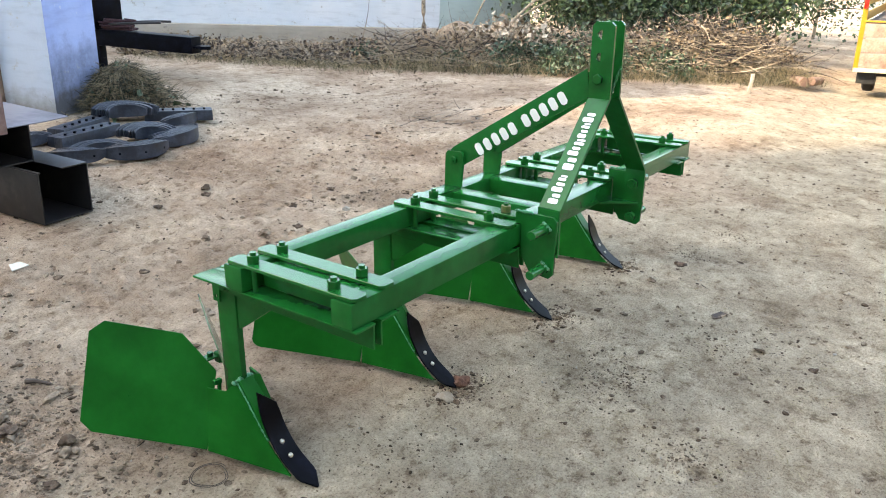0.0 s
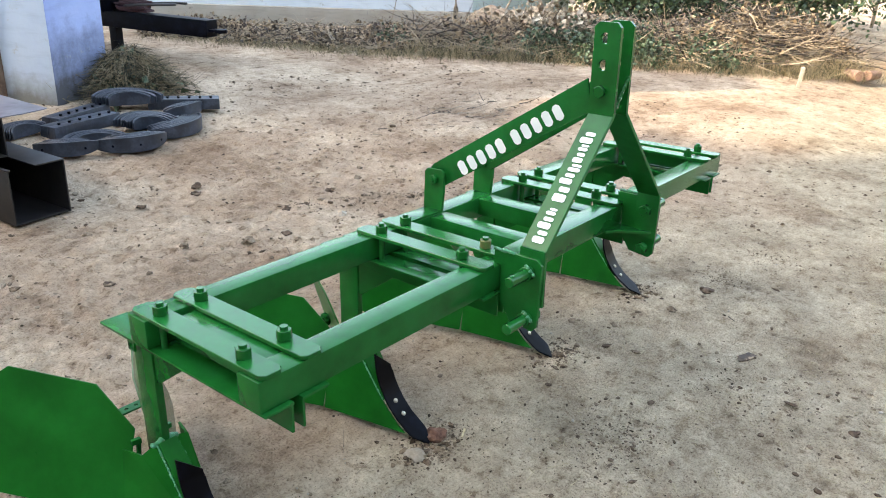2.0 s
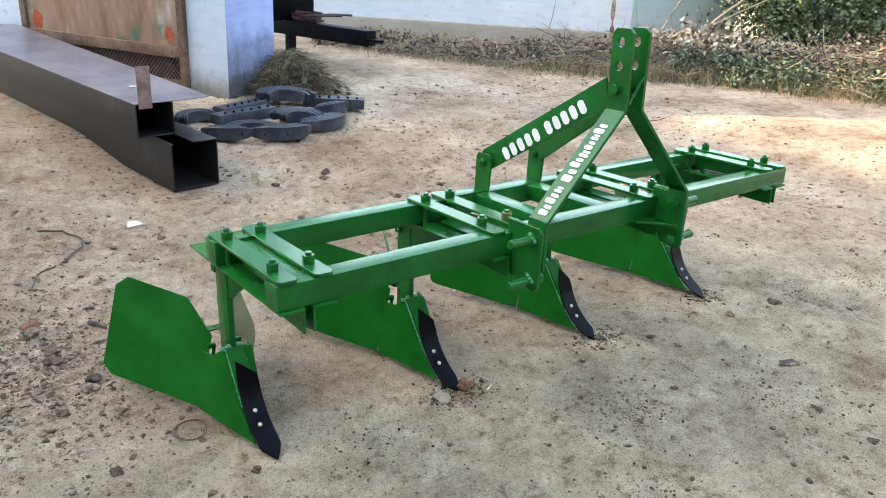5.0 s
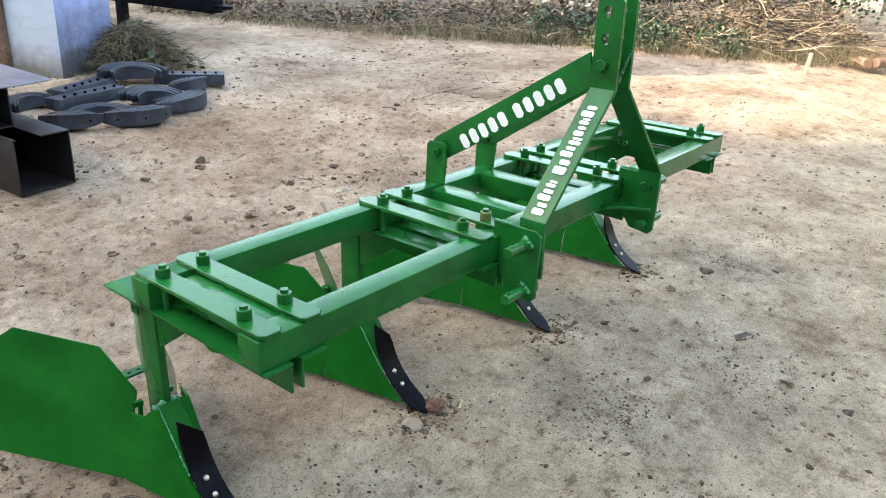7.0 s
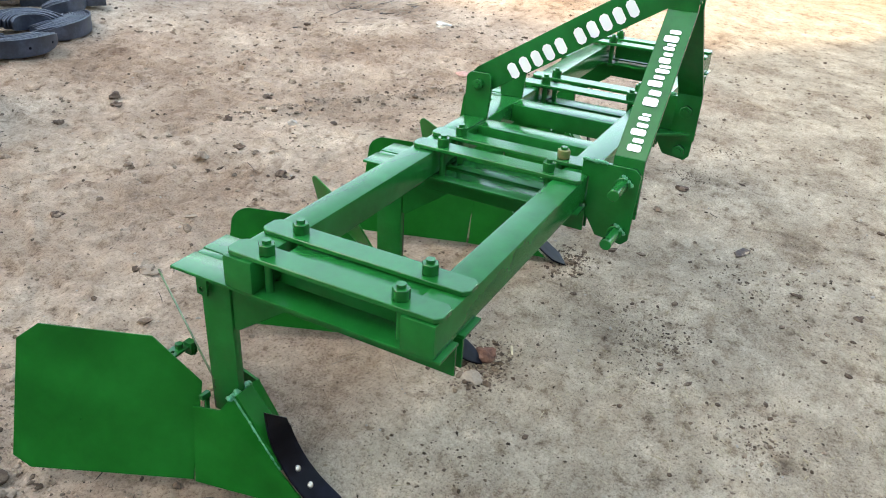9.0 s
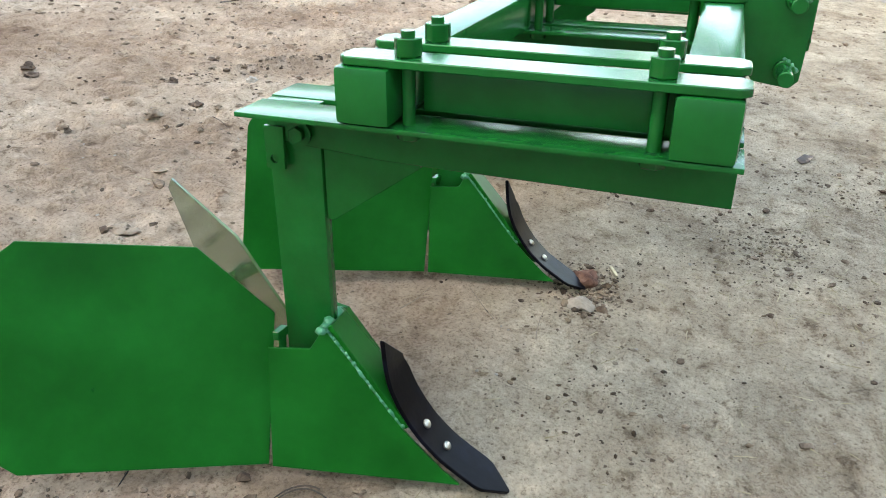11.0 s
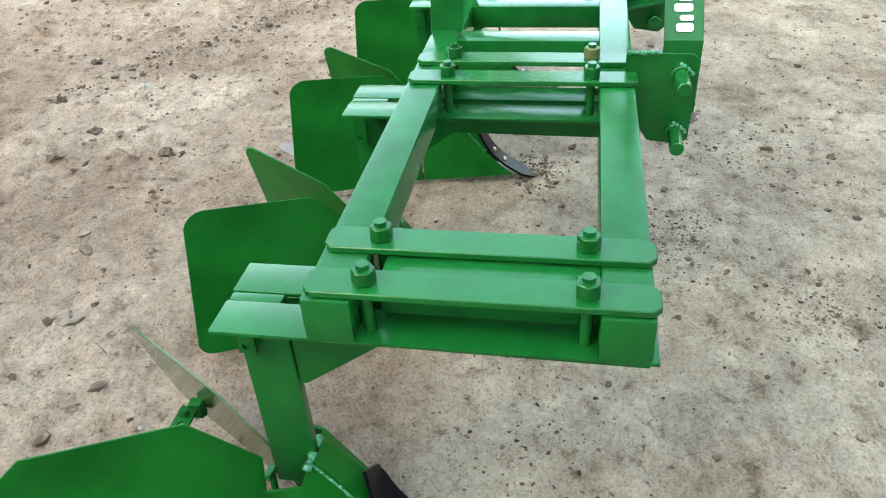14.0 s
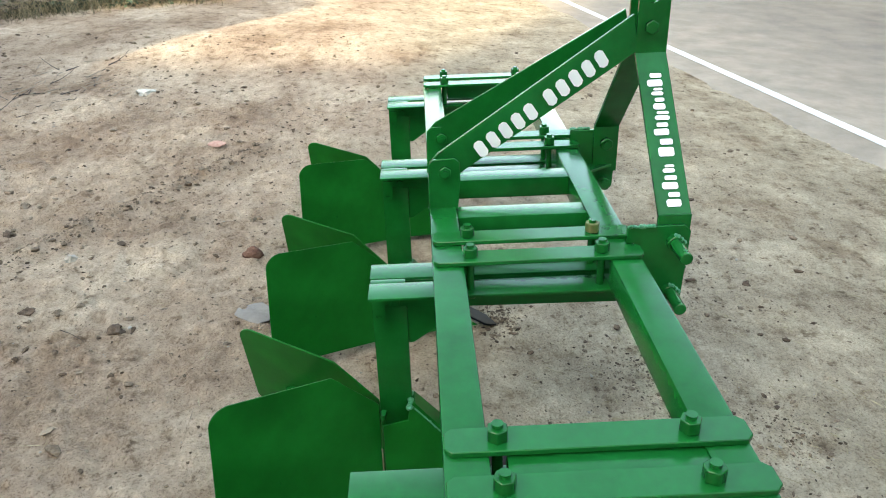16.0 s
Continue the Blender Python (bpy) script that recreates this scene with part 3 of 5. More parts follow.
def make_body_meshes():
    # angle irons that carry the shank, one each side
    for side, name in ((-1, "carrier_near"), (1, "carrier_far")):
        a, b = (-0.088, -0.012) if side < 0 else (0.012, 0.088)
        bm = box(a, b, -0.415, 0.247, RAIL_B - 0.008, RAIL_B - 0.001, 0.0015)
        web = (-0.019, -0.012) if side < 0 else (0.012, 0.019)
        pts = [(web[0], 0.225, RAIL_B - 0.008), (web[0], -0.412, RAIL_B - 0.008), (web[0], -0.412, RAIL_B - 0.078), (web[0], 0.06, RAIL_B - 0.072), (web[0], 0.225, RAIL_B - 0.06)]
        join(bm, slab(pts, web[1] - web[0] if side < 0 else -(web[0] - web[1]), 0.001))
        BODY_MESHES[name] = mesh_of("carrier_angle", bm, GREEN)
    # shank and its gusset
    bm = box(-0.011, 0.011, 0.158, 0.245, 0.19, RAIL_B - 0.002, 0.003)
    BODY_MESHES["shank"] = mesh_of("shank", bm, GREEN)
    g = [(-0.006, 0.157, 0.60), (-0.006, 0.157, 0.455), (-0.006, 0.145, 0.455), (-0.006, 0.005, 0.555), (-0.006, 0.0, 0.60)]
    bm = slab(g, -0.012, 0.001)
    join(bm, bead((0.0, 0.156, 0.46), (0.0, 0.154, 0.565), 0.004, 8))
    BODY_MESHES["gusset"] = mesh_of("gusset", bm, GREEN)
    # lug with a hole, and the pivot bolt with its washer
    bm = ring_plate([(0.242, 0.60), (0.242, 0.535), (0.212, 0.535), (0.210, 0.60)], [(0.228, 0.55, 0.007)], -0.026, 0.006)
    BODY_MESHES["lug"] = mesh_of("lug", bm, GREEN)
    bm = rod((-0.022, 0.185, 0.593), (-0.0265, 0.185, 0.593), 0.020, 16)
    join(bm, soften(rod((-0.026, 0.185, 0.593), (-0.036, 0.185, 0.593), 0.0125, 6), 0.001, 1))
    BODY_MESHES["pivot"] = mesh_of("pivot_bolt", bm, GREEN)
    # side plates of the frog: a wedge that widens to the rear
    for side, name in ((-1, "side_near"), (1, "side_far")):
        prof = [(-0.072, 0.022, 0.034), (0.236, 0.030, 0.106), (0.2365, 0.252, 0.083), (0.170, 0.254, 0.066), (0.166, 0.270, 0.026), (0.115, 0.212, 0.028), (0.066, 0.152, 0.031), (0.030, 0.112, 0.034), (-0.005, 0.078, 0.035), (-0.045, 0.042, 0.035)]
        BODY_MESHES[name] = mesh_of("side_plate", slab([(side * x, y, z) for y, z, x in prof], 0.006 * side, 0), BOARD_GREEN, 50)
        bm = bmesh.new()
        line = prof[4:8]
        for k in range(len(line) - 1):
            (ya, za, xa), (yb, zb, xb) = line[k], line[k + 1]
            join(bm, bead((side * xa, ya, za), (side * xb, yb, zb), 0.0062, 3 + k, 0.8))
        join(bm, bead((side * 0.016, 0.16, 0.272), (side * 0.034, 0.166, 0.268), 0.011, 5))
        BODY_MESHES["weld" + name] = mesh_of("weld_bead", bm, WELD, 60)
    # sloping nose bar between the side plates
    top, low = (0.160, 0.270), (0.024, 0.108)
    BODY_MESHES["nose"] = mesh_of("nose_bar", slab([(-0.027, *top), (0.027, *top), (0.035, *low), (-0.035, *low)], -0.010, 0.001), BOARD_GREEN)
    # curved point, pointed at the tip and cut aslant at the top
    prof = [(0.063, 0.240), (0.058, 0.200), (0.038, 0.150), (0.018, 0.117), (-0.003, 0.089), (-0.038, 0.056), (-0.073, 0.034), (-0.108, 0.013), (-0.145, -0.012)]
    bm = bmesh.new()
    rows = []
    fine = []
    for k in range(len(prof) - 1):
        for s in range(3):
            f = s / 3
            fine.append((prof[k][0] + (prof[k + 1][0] - prof[k][0]) * f, prof[k][1] + (prof[k + 1][1] - prof[k][1]) * f))
    fine.append(prof[-1])
    for k in range(1, len(fine) - 1):
        fine[k] = tuple((fine[k - 1][i] + 2 * fine[k][i] + fine[k + 1][i]) / 4 for i in (0, 1))
    for k, (y, z) in enumerate(fine):
        f = k / (len(fine) - 1)
        half = 0.037
        l, r = -half, half
        dz = 0.0
        if f > 0.86:
            cut = (f - 0.86) / 0.14
            l, r = -half * (1 - 0.92 * cut) + 0.004 * cut, half * (1 - 0.92 * cut) + 0.004 * cut
        rows.append((y, z, l, r, dz))
    for y, z, l, r, dz in rows:
        k = rows.index((y, z, l, r, dz))
        a, b = rows[max(k - 1, 0)], rows[min(k + 1, len(rows) - 1)]
        d = Vector((0, b[0] - a[0], b[1] - a[1])).normalized()
        nrm = Vector((0, d.z, -d.y)) * 0.008
        if nrm.y > 0:
            nrm = -nrm
        tilt = 0.034 * (1 - k / 4) if k < 4 else 0.0
        vs = [bm.verts.new((l, y, z + tilt)), bm.verts.new((r, y, z - tilt)), bm.verts.new(Vector((r, y, z - tilt)) + nrm), bm.verts.new(Vector((l, y, z + tilt)) + nrm)]
        rows[k] = (y, z, l, r, vs)
    for A, B in zip(rows, rows[1:]):
        for a in range(4):
            bm.faces.new((A[4][a], A[4][(a + 1) % 4], B[4][(a + 1) % 4], B[4][a]))
    bm.faces.new(rows[0][4])
    bm.faces.new(list(reversed(rows[-1][4])))
    bmesh.ops.recalc_face_normals(bm, faces=bm.faces)
    BODY_MESHES["point"] = mesh_of("point", soften(bm, 0.0012, 1), BLACK, 40)
    bolt = bmesh.new()
    bmesh.ops.create_uvsphere(bolt, u_segments=12, v_segments=6, radius=1, matrix=Matrix.LocRotScale((0, 0, 0), None, (0.0085, 0.0085, 0.005)))
    BODY_MESHES["point_bolt"] = mesh_of("point_bolt", bolt, ZINC, 60)
    # mouldboards
    for side, name in ((-1, "mould_near"), (1, "mould_far")):
        k = 1.0 if side < 0 else 0.935
        for corner, steps in (("", 5), ("cut", 1)):          # rounded corners, or plain cut ones
            prof = [(0.2435, 0.030), (0.2455, 0.290 * k), (0.355, 0.408 * k)]
            prof += arc(0.582, 0.445 * k - 0.042, 0.04, 92, 8, steps) + arc(0.582, 0.118, 0.040, -8, -86, steps)
            pts = [(side * board_x(y, z, side), y, z) for y, z in prof]
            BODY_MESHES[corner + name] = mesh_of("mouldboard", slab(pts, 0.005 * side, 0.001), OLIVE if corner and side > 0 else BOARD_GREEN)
        # brace lug on the inner face
        bx = side * (board_x(0.50, 0.19, side) - 0.022)
        lug = box(bx - 0.012, bx + 0.012, 0.485, 0.515, 0.165, 0.205, 0.003)
        join(lug, bead((bx, 0.487, 0.2), (bx, 0.487, 0.168), 0.006, 4))
        BODY_MESHES["lug" + name] = mesh_of("brace_lug", lug, GREEN)
        h = rod((side * 0.066, 0.236, 0.035), (side * 0.040, 0.236, 0.262), 0.007, 10)
        BODY_MESHES["hinge" + name] = mesh_of("hinge_pin", h, GREEN)
        bm = slab([(side * 0.036, 0.226, 0.250), (side * 0.062, 0.230, 0.250), (side * 0.062, 0.242, 0.250), (side * 0.036, 0.240, 0.250)], 0.016 * side, 0.001)
        BODY_MESHES["ear" + name] = mesh_of("hinge_ear", bm, GREEN)
    # perforated spreader strap between the two boards
    ya, xa = 0.50, board_x(0.50, 0.19, 1) - 0.03
    bm = bmesh.new()
    edges = []
    half = 0.019
    loop = [(-xa, ya - half), (xa, ya - half), (xa, ya + half), (-xa, ya + half)]
    holes = [(x, ya, 0.006) for x in np.linspace(-xa + 0.05, xa - 0.05, 7)]
    for pts in [loop] + [[(cx + r * math.cos(-k * math.pi / 5), cy + r * math.sin(-k * math.pi / 5)) for k in range(10)] for cx, cy, r in holes]:
        vs = [bm.verts.new((x, y, 0.188)) for x, y in pts]
        edges += [bm.edges.new((vs[k], vs[(k + 1) % len(vs)])) for k in range(len(vs))]
    bmesh.ops.triangle_fill(bm, use_beauty=True, edges=edges, normal=(0, 0, 1))
    made = bmesh.ops.extrude_face_region(bm, geom=list(bm.faces))
    bmesh.ops.translate(bm, vec=(0, 0, 0.006), verts=[v for v in made["geom"] if isinstance(v, bmesh.types.BMVert)])
    bmesh.ops.recalc_face_normals(bm, faces=bm.faces)
    BODY_MESHES["strap"] = mesh_of("spreader_strap", bm, GREEN, 30)
    sb = rod((0, 0, -0.006), (0, 0, 0.012), 0.011, 6)
    BODY_MESHES["strap_bolt"] = mesh_of("strap_bolt", sb, GREEN)


make_body_meshes()


def ridging_body(x, first):
    shank = part("shank", BODY_MESHES["shank"], GREEN, ridger)
    shank.location = (x, 0, 0)
    for key in ("carrier_near", "carrier_far", "gusset", "lug", "pivot", "side_near", "side_far", "weldside_near", "weldside_far", "nose"):
        part(BODY_MESHES[key].name.split(".")[0], BODY_MESHES[key], GREEN, shank)
    point = part("point", BODY_MESHES["point"], BLACK, shank, "curved black steel point")
    for y, z in ((0.002, 0.100), (-0.034, 0.064)):
        b = part("point_bolt", BODY_MESHES["point_bolt"], ZINC, shank, "zinc bolt head")
        b.location = (-0.004, y - 0.006, z + 0.004)
        b.rotation_euler = (radians(52), 0, 0)
    for key in ("mould_near", "mould_far"):
        # the first row's far board takes the paler olive material
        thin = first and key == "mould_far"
        board = part("mouldboard", BODY_MESHES[("cut" if first else "") + key], BOARD_GREEN, ridger, "mouldboard in a paler olive green" if thin else "")
        s = 0.952 if first else (1.0 if key == "mould_near" else 1.05)
        board.scale = (1, s, 1) if not first else (0.975, s, 1)
        board.location = (x, 0.24 * (1 - s), 0)
        for k in ("lug", "hinge", "ear"):
            part(BODY_MESHES[k + key].name.split(".")[0], BODY_MESHES[k + key], GREEN, board)
    strap = part("spreader_strap", BODY_MESHES["strap"], GREEN, ridger, "green strap with a row of adjusting holes")
    strap.location = (x, 0, 0)
    for s in (-1, 1):
        sb = part("strap_bolt", BODY_MESHES["strap_bolt"], GREEN, strap)
        sb.location = (s * (board_x(0.50, 0.19, 1) - 0.055), 0.5, 0.197)
    return shank


for k, x in enumerate(TINES):
    ridging_body(x, k == 0)
shim = part("shim", box(0.02, 0.075, -0.06, -0.02, RAIL_B - 0.02, RAIL_B - 0.012, 0.001), LIMEPIECE, ridger, "bare packing piece under the carrier")

# three-point mast: two bent flat-bar legs, two stays, hitch plates with pins
MAST_X, LEG_T = (1.137, 1.228), 0.012
MY0, MY1 = -0.543, -0.462
HX = (0.803, 1.562)


def mast_leg(side):
    """side -1: the leg with lettering. A flat bar, plumb at the head, bent outwards, plumb again at the foot."""
    top, foot = (MAST_X[0], HX[0] + 0.012) if side < 0 else (MAST_X[1], HX[1] - 0.012)
    c = 0.014
    head = [(MY0, 1.095)] + [(MY0, 1.355 - c), (MY0 + c, 1.355), (MY1 - c, 1.355), (MY1, 1.355 - c)] + [(MY1, 1.095)]
    bm = ring_plate(head, [(-0.497, 1.312, 0.0155), (-0.497, 1.238, 0.0155)], top - (0 if side < 0 else LEG_T), LEG_T)
    mid_in = [(top, MY0, 1.1), (top, MY1, 1.1), (foot, MY1, 0.775), (foot, MY0, 0.775)]
    join(bm, slab(mid_in if side < 0 else list(reversed(mid_in)), -LEG_T, 0.0015))
    low = 0.615
    join(bm, box(foot, foot + (LEG_T if side < 0 else -LEG_T), MY0, MY1, low, 0.78, 0.0015))
    return part("mast_leg", bm, GREEN, ridger)


leg_near, leg_far = mast_leg(-1), mast_leg(1)
# spacer and head bolt
bolt = rod((MAST_X[0] - 0.014, -0.497, 1.165), (MAST_X[1] + 0.014, -0.497, 1.165), 0.009, 12)
for x, s in ((MAST_X[0], -1), (MAST_X[1], 1)):
    join(bolt, soften(rod((x + s * 0.001, -0.497, 1.165), (x + s * 0.016, -0.497, 1.165), 0.0185, 6), 0.0015, 1))
part("head_bolt", bolt, GREEN, ridger)
part("weld_bead", bead((MAST_X[0] + 0.015, MY0 + 0.002, 1.12), (MAST_X[1] - 0.015, MY0 + 0.002, 1.20), 0.006, 21), GREEN, ridger)


def stay(x_top, x_low, side):
    """A flat bar from the mast's head down to the lug on the rear rail; it lies on the inner face at the head."""
    t = 0.010
    a = [(x_top, -0.452, 1.198), (x_top, -0.47, 1.105), (x_low, 0.040, 0.785), (x_low, 0.078, 0.800), (x_low, 0.086, 0.842), (x_low, 0.062, 0.868)]
    return part("stay", slab(a, t * side, 0.0015), GREEN, ridger)


stay_near = stay(MAST_X[0] + 0.0005, 1.072, 1)
stay_far = stay(MAST_X[1] - 0.0005, 1.352, -1)


def rear_lug(x):
    """A bent lug welded on the rear rail, with the stay's bolt."""
    bm = slab([(x, 0.012, RAIL_T), (x, 0.092, RAIL_T), (x, 0.088, 0.842), (x, 0.076, 0.855), (x, 0.018, 0.858), (x, 0.006, 0.846), (x, 0.004, 0.80)], -0.010, 0.0015)
    lug = part("stay_lug", bm, GREEN, ridger)
    b = soften(rod((x - 0.012, 0.045, 0.822), (x - 0.024, 0.045, 0.822), 0.0175, 6), 0.0015, 1)
    join(b, rod((x - 0.03, 0.045, 0.822), (x + 0.05, 0.045, 0.822), 0.008, 10))
    part("lug_bolt", b, GREEN, lug)
    part("weld_bead", bead((x - 0.004, 0.014, RAIL_T + 0.002), (x - 0.004, 0.09, RAIL_T + 0.002), 0.005, 31), WELD, lug)


rear_lug(1.066)
rear_lug(1.346)
part("rail_patch", box(0.895, 1.06, 0.018, 0.087, RAIL_T + 0.0005, RAIL_T + 0.005, 0.001), GREEN, ridger)


def hitch_plate(x, side):
    c = 0.016
    out = [(-0.385, 0.757), (-0.385, 0.714), (-0.407, 0.712), (-0.407, 0.61), (-0.445, 0.55), (-0.535 + c, 0.54), (-0.535, 0.54 + c), (-0.542, 0.757 - c), (-0.542 + c, 0.757)]
    bm = slab([(x, y, z) for y, z in out], 0.012 * side, 0.0015)
    plate = part("hitch_plate", bm, GREEN, ridger)
    for z in (0.715, 0.578):
        y = -0.502
        p = rod((x, y, z), (x + side * 0.020, y, z), 0.021, 16, bevel=0.002)
        join(p, rod((x, y, z), (x + side * 0.098, y, z), 0.0155, 18, bevel=0.002))
        join(p, rod((x + side * 0.083, y, z + 0.013), (x + side * 0.083, y, z + 0.0165), 0.006, 8))
        part("hitch_pin", p, GREEN, plate)
        part("weld_bead", bead((x + side * 0.014, y, z + 0.023), (x + side * 0.014, y - 0.023, z), 0.006, 17), WELD, plate)
        nut = soften(rod((x - side * 0.026, y, z), (x - side * 0.045, y, z), 0.022, 6), 0.002, 1)
        join(nut, rod((x - side * 0.02, y, z), (x - side * 0.052, y, z), 0.012, 12))
        part("pin_nut", nut, GREEN, plate)
    # gusset shelf against the front rail
    g = [(x - side * 0.012, -0.405, 0.640), (x - side * 0.012, -0.545, 0.640), (x - side * 0.085, -0.43, 0.640), (x - side * 0.12, -0.405, 0.640)]
    part("hitch_gusset", slab(g, 0.010 * side, 0.001), GREEN, plate)
    part("weld_bead", bead((x + side * 0.002, -0.39, 0.759), (x + side * 0.002, -0.45, 0.759), 0.006, 12), WELD, plate)


hitch_plate(HX[0], -1)
hitch_plate(HX[1], 1)

# lettering: the number on the near stay and the name on the near leg, as plain white bars and shapes
def on_plane(origin, along, up, shapes, name, parent, lift, ext=0.0012):
    """Flat white shapes in a plane: each a list of (u, v) corners."""
    along, up = Vector(along).normalized(), Vector(up)
    up = (up - along * up.dot(along)).normalized()
    nrm = along.cross(up)
    for pts in shapes:
        face = slab([Vector(origin) + along * u + up * v + nrm * lift for u, v in pts], ext, 0)
        part(name, face, WHITE, parent)


def block(u0, u1, v0, v1, c=0.006):
    return [(u0 + c, v0), (u1 - c, v0), (u1, v0 + c), (u1, v1 - c), (u1 - c, v1), (u0 + c, v1), (u0, v1 - c), (u0, v0 + c)]


a, b = Vector((1.0755, 0.004, 0.834)), Vector((1.1285, -0.40, 1.110))
shapes, u = [], 0.0
for k in range(10):
    if k == 5:
        u += 0.022
    shapes.append(block(u + 0.0065, u + 0.034, -0.024, 0.024, 0.008))
    u += 0.0405
on_plane(a.lerp(b, 0.10), b - a, (0, 0, 1), shapes, "number_bar", stay_near, 0.0008)

leg_low, leg_high = Vector((HX[0] + 0.012, (MY0 + MY1) / 2, 0.775)), Vector((MAST_X[0], (MY0 + MY1) / 2, 1.1))
along = (leg_high - leg_low).normalized()
shapes = []
rng = random.Random(14)
u = 0.025
for w, h0, h1 in ((0.046, -0.022, 0.020), (0.044, -0.020, 0.026), (0.026, -0.018, 0.018), (0, 0, 0), (0.058, -0.024, 0.022), (0.042, -0.018, 0.027), (0.030, -0.026, 0.018), (0.040, -0.018, 0.018), (0.026, -0.018, 0.018), (0.046, -0.020, 0.026)):
    if w:
        shapes += [block(u, u + 0.42 * w, h0 * 0.85, h1 * 0.85, 0.004), block(u + 0.55 * w, u + 0.82 * w, h0 * 0.85, h1 * 0.5, 0.003)]
    u += w or 0.018
on_plane(leg_low, along, (0, 1, 0), shapes, "name_shape", leg_near, 0.0018)

# ---- buildings round the yard ----
def wall_run(name, a, b, thick, z0, z1, mat, label, parent=None):
    """An upright wall from a to b in plan; its face is on the right of the way from a to b."""
    a, b = Vector((*a, 0)), Vector((*b, 0))
    d = (b - a).normalized()
    m = Matrix.Translation(a) @ Matrix.Rotation(math.atan2(d.y, d.x), 4, "Z")
    bm = box(0, (b - a).length, 0, thick, z0, z1, 0.01)
    if parent:
        ob = part(name, bm, mat, parent, label)
    else:
        ob = thing(name, bm, mat, label, "wall", kind="structure")
    ob.matrix_basis = m
    return ob


PU, PV = Vector((0.88, 0.475, 0)), Vector((-0.475, 0.88, 0))
PC = Vector((2.04, 4.87, 0))


def plan(u, v, z=0.0):
    return PC + PU * u + PV * v + Vector((0, 0, z))


PLAN = Matrix.Translation(PC) @ Matrix.Rotation(math.atan2(0.475, 0.88), 4, "Z")
bm = box(0, 0.735, 0, 0.62, -0.05, 5.2, 0.012)
for v in bm.verts:
    v.co.x += 0.006 * noise.noise(v.co * 3)
pier = thing("wall_pier", bm, BLUEWASH, "blue limewashed corner pier, grimy and flaking at its foot", "wall", kind="structure")
pier.matrix_basis = PLAN
# faces turned to -x take the paler wash, the rest keep the bluer one
pier.data.materials.append(PALEBLUE)
for f in pier.data.polygons:
    if f.normal.x < -0.6:
        f.material_index = 1
north_walls = box(0.02, 0.64, 0.62, 3.6, -0.05, 5.2, 0.0)
# unseen rear part, raised to 10 m to shade the boundary wall
join(north_walls, box(0.02, 0.64, 3.604, 16.0, -0.05, 10.0, 0.0))
house = thing("wall_north", north_walls, PALEBLUE, "pale limewashed building behind the corner pier, its unseen rear heightened for shade", "building", kind="structure")
house.matrix_basis = PLAN
# two unseen blocks, added and sized so that their shadow covers the yard
thing("shade_block_south_west", box(-18.0, -14.0, -20, 11.9, -0.05, 20.0, 0.0), PLASTER, "plain taller unseen block added behind the yard to shade the road", "building", kind="structure")
thing("shade_block_west", box(-18.0, -14.0, 11.9, 32, -0.05, 16.1, 0.0), PLASTER, "plain tall unseen block added behind the yard to shade it", "building", kind="structure")

# unseen wall, added to keep horizon light off the ridger's front faces
thing("wall_south", box(-16.0, 30.0, -12.5, -12.2, -0.05, 7.5, 0.0), OLDBRICK, "plain brown unseen wall added across the road to block low sky", "building", kind="structure")

# painted hoarding and mesh screen beside the pier
hoarding = empty("hoarding", "faded painted board in a brown wooden frame above wire mesh", "hoarding", m=PLAN)
x = 0.012
part("panel", box(x - 0.036, x - 0.018, 0.55, 2.54, 0.53, 1.9, 0.002), BOARDM, hoarding, "board with blurred brown, grey and green paint")
part("bottom_rail", box(x - 0.066, x - 0.014, 0.53, 2.60, 0.425, 0.53, 0.004), FRAMEWOOD, hoarding)
part("top_rail", box(x - 0.066, x - 0.014, 0.53, 2.60, 1.9, 1.98, 0.004), FRAMEWOOD, hoarding)
for v0 in (0.455, 2.545):
    part("stile", box(x - 0.068, x - 0.014, v0, v0 + 0.075, 0.08, 1.9, 0.004), FRAMEWOOD, hoarding)
rng = random.Random(4)
for v0, z0, r in ((0.66, 0.64, 0.055), (2.40, 0.62, 0.075)):
    ring = [(x - 0.036, v0 + r * (0.75 + 0.5 * rng.random()) * math.cos(a), z0 + 1.3 * r * (0.75 + 0.5 * rng.random()) * math.sin(a)) for a in [2 * math.pi * k / 16 for k in range(16)]]
    part("paint_patch", slab(ring, -0.0015, 0), ORANGE, hoarding, "smeared patch of orange-red paint")
bm = bmesh.new()
for k in range(42):
    for s in (1, -1):
        y0 = 0.53 + 0.044 * k
        lo, hi = (y0, y0 + 0.18) if s > 0 else (y0 + 0.18, y0)
        join(bm, rod((x - 0.034 + 0.003 * s, lo, 0.22), (x - 0.034 + 0.003 * s, hi, 0.42), 0.0045, 4))
tagged(part("wire_mesh", bm, RUST, hoarding, "rusty diamond wire mesh"), kind="stuff")
part("mesh_backing", box(x - 0.022, x - 0.016, 0.53, 2.55, 0.06, 0.425, 0), STEEL, hoarding)
part("foot_board", box(x - 0.045, x - 0.024, 0.53, 2.545, 0.09, 0.215, 0.003), FRAMEWOOD, hoarding)

# boundary wall with its plinth, and the sage wall behind
WA, WB = (5.2, 10.35), (9.75, 6.45)
wall_run("wall_boundary", WA, WB, 0.23, 0.0, 2.4, PLASTER, "white limewashed boundary wall, stained along its foot")
d = (Vector(WB) - Vector(WA)).normalized()
out = Vector((d.y, -d.x))
wall_run("plinth", Vector(WA) + out * 0.16, Vector(WB) + out * 0.16, 0.158, 0.0, 0.36, PLINTHM, "low crumbling plaster plinth along the boundary wall")
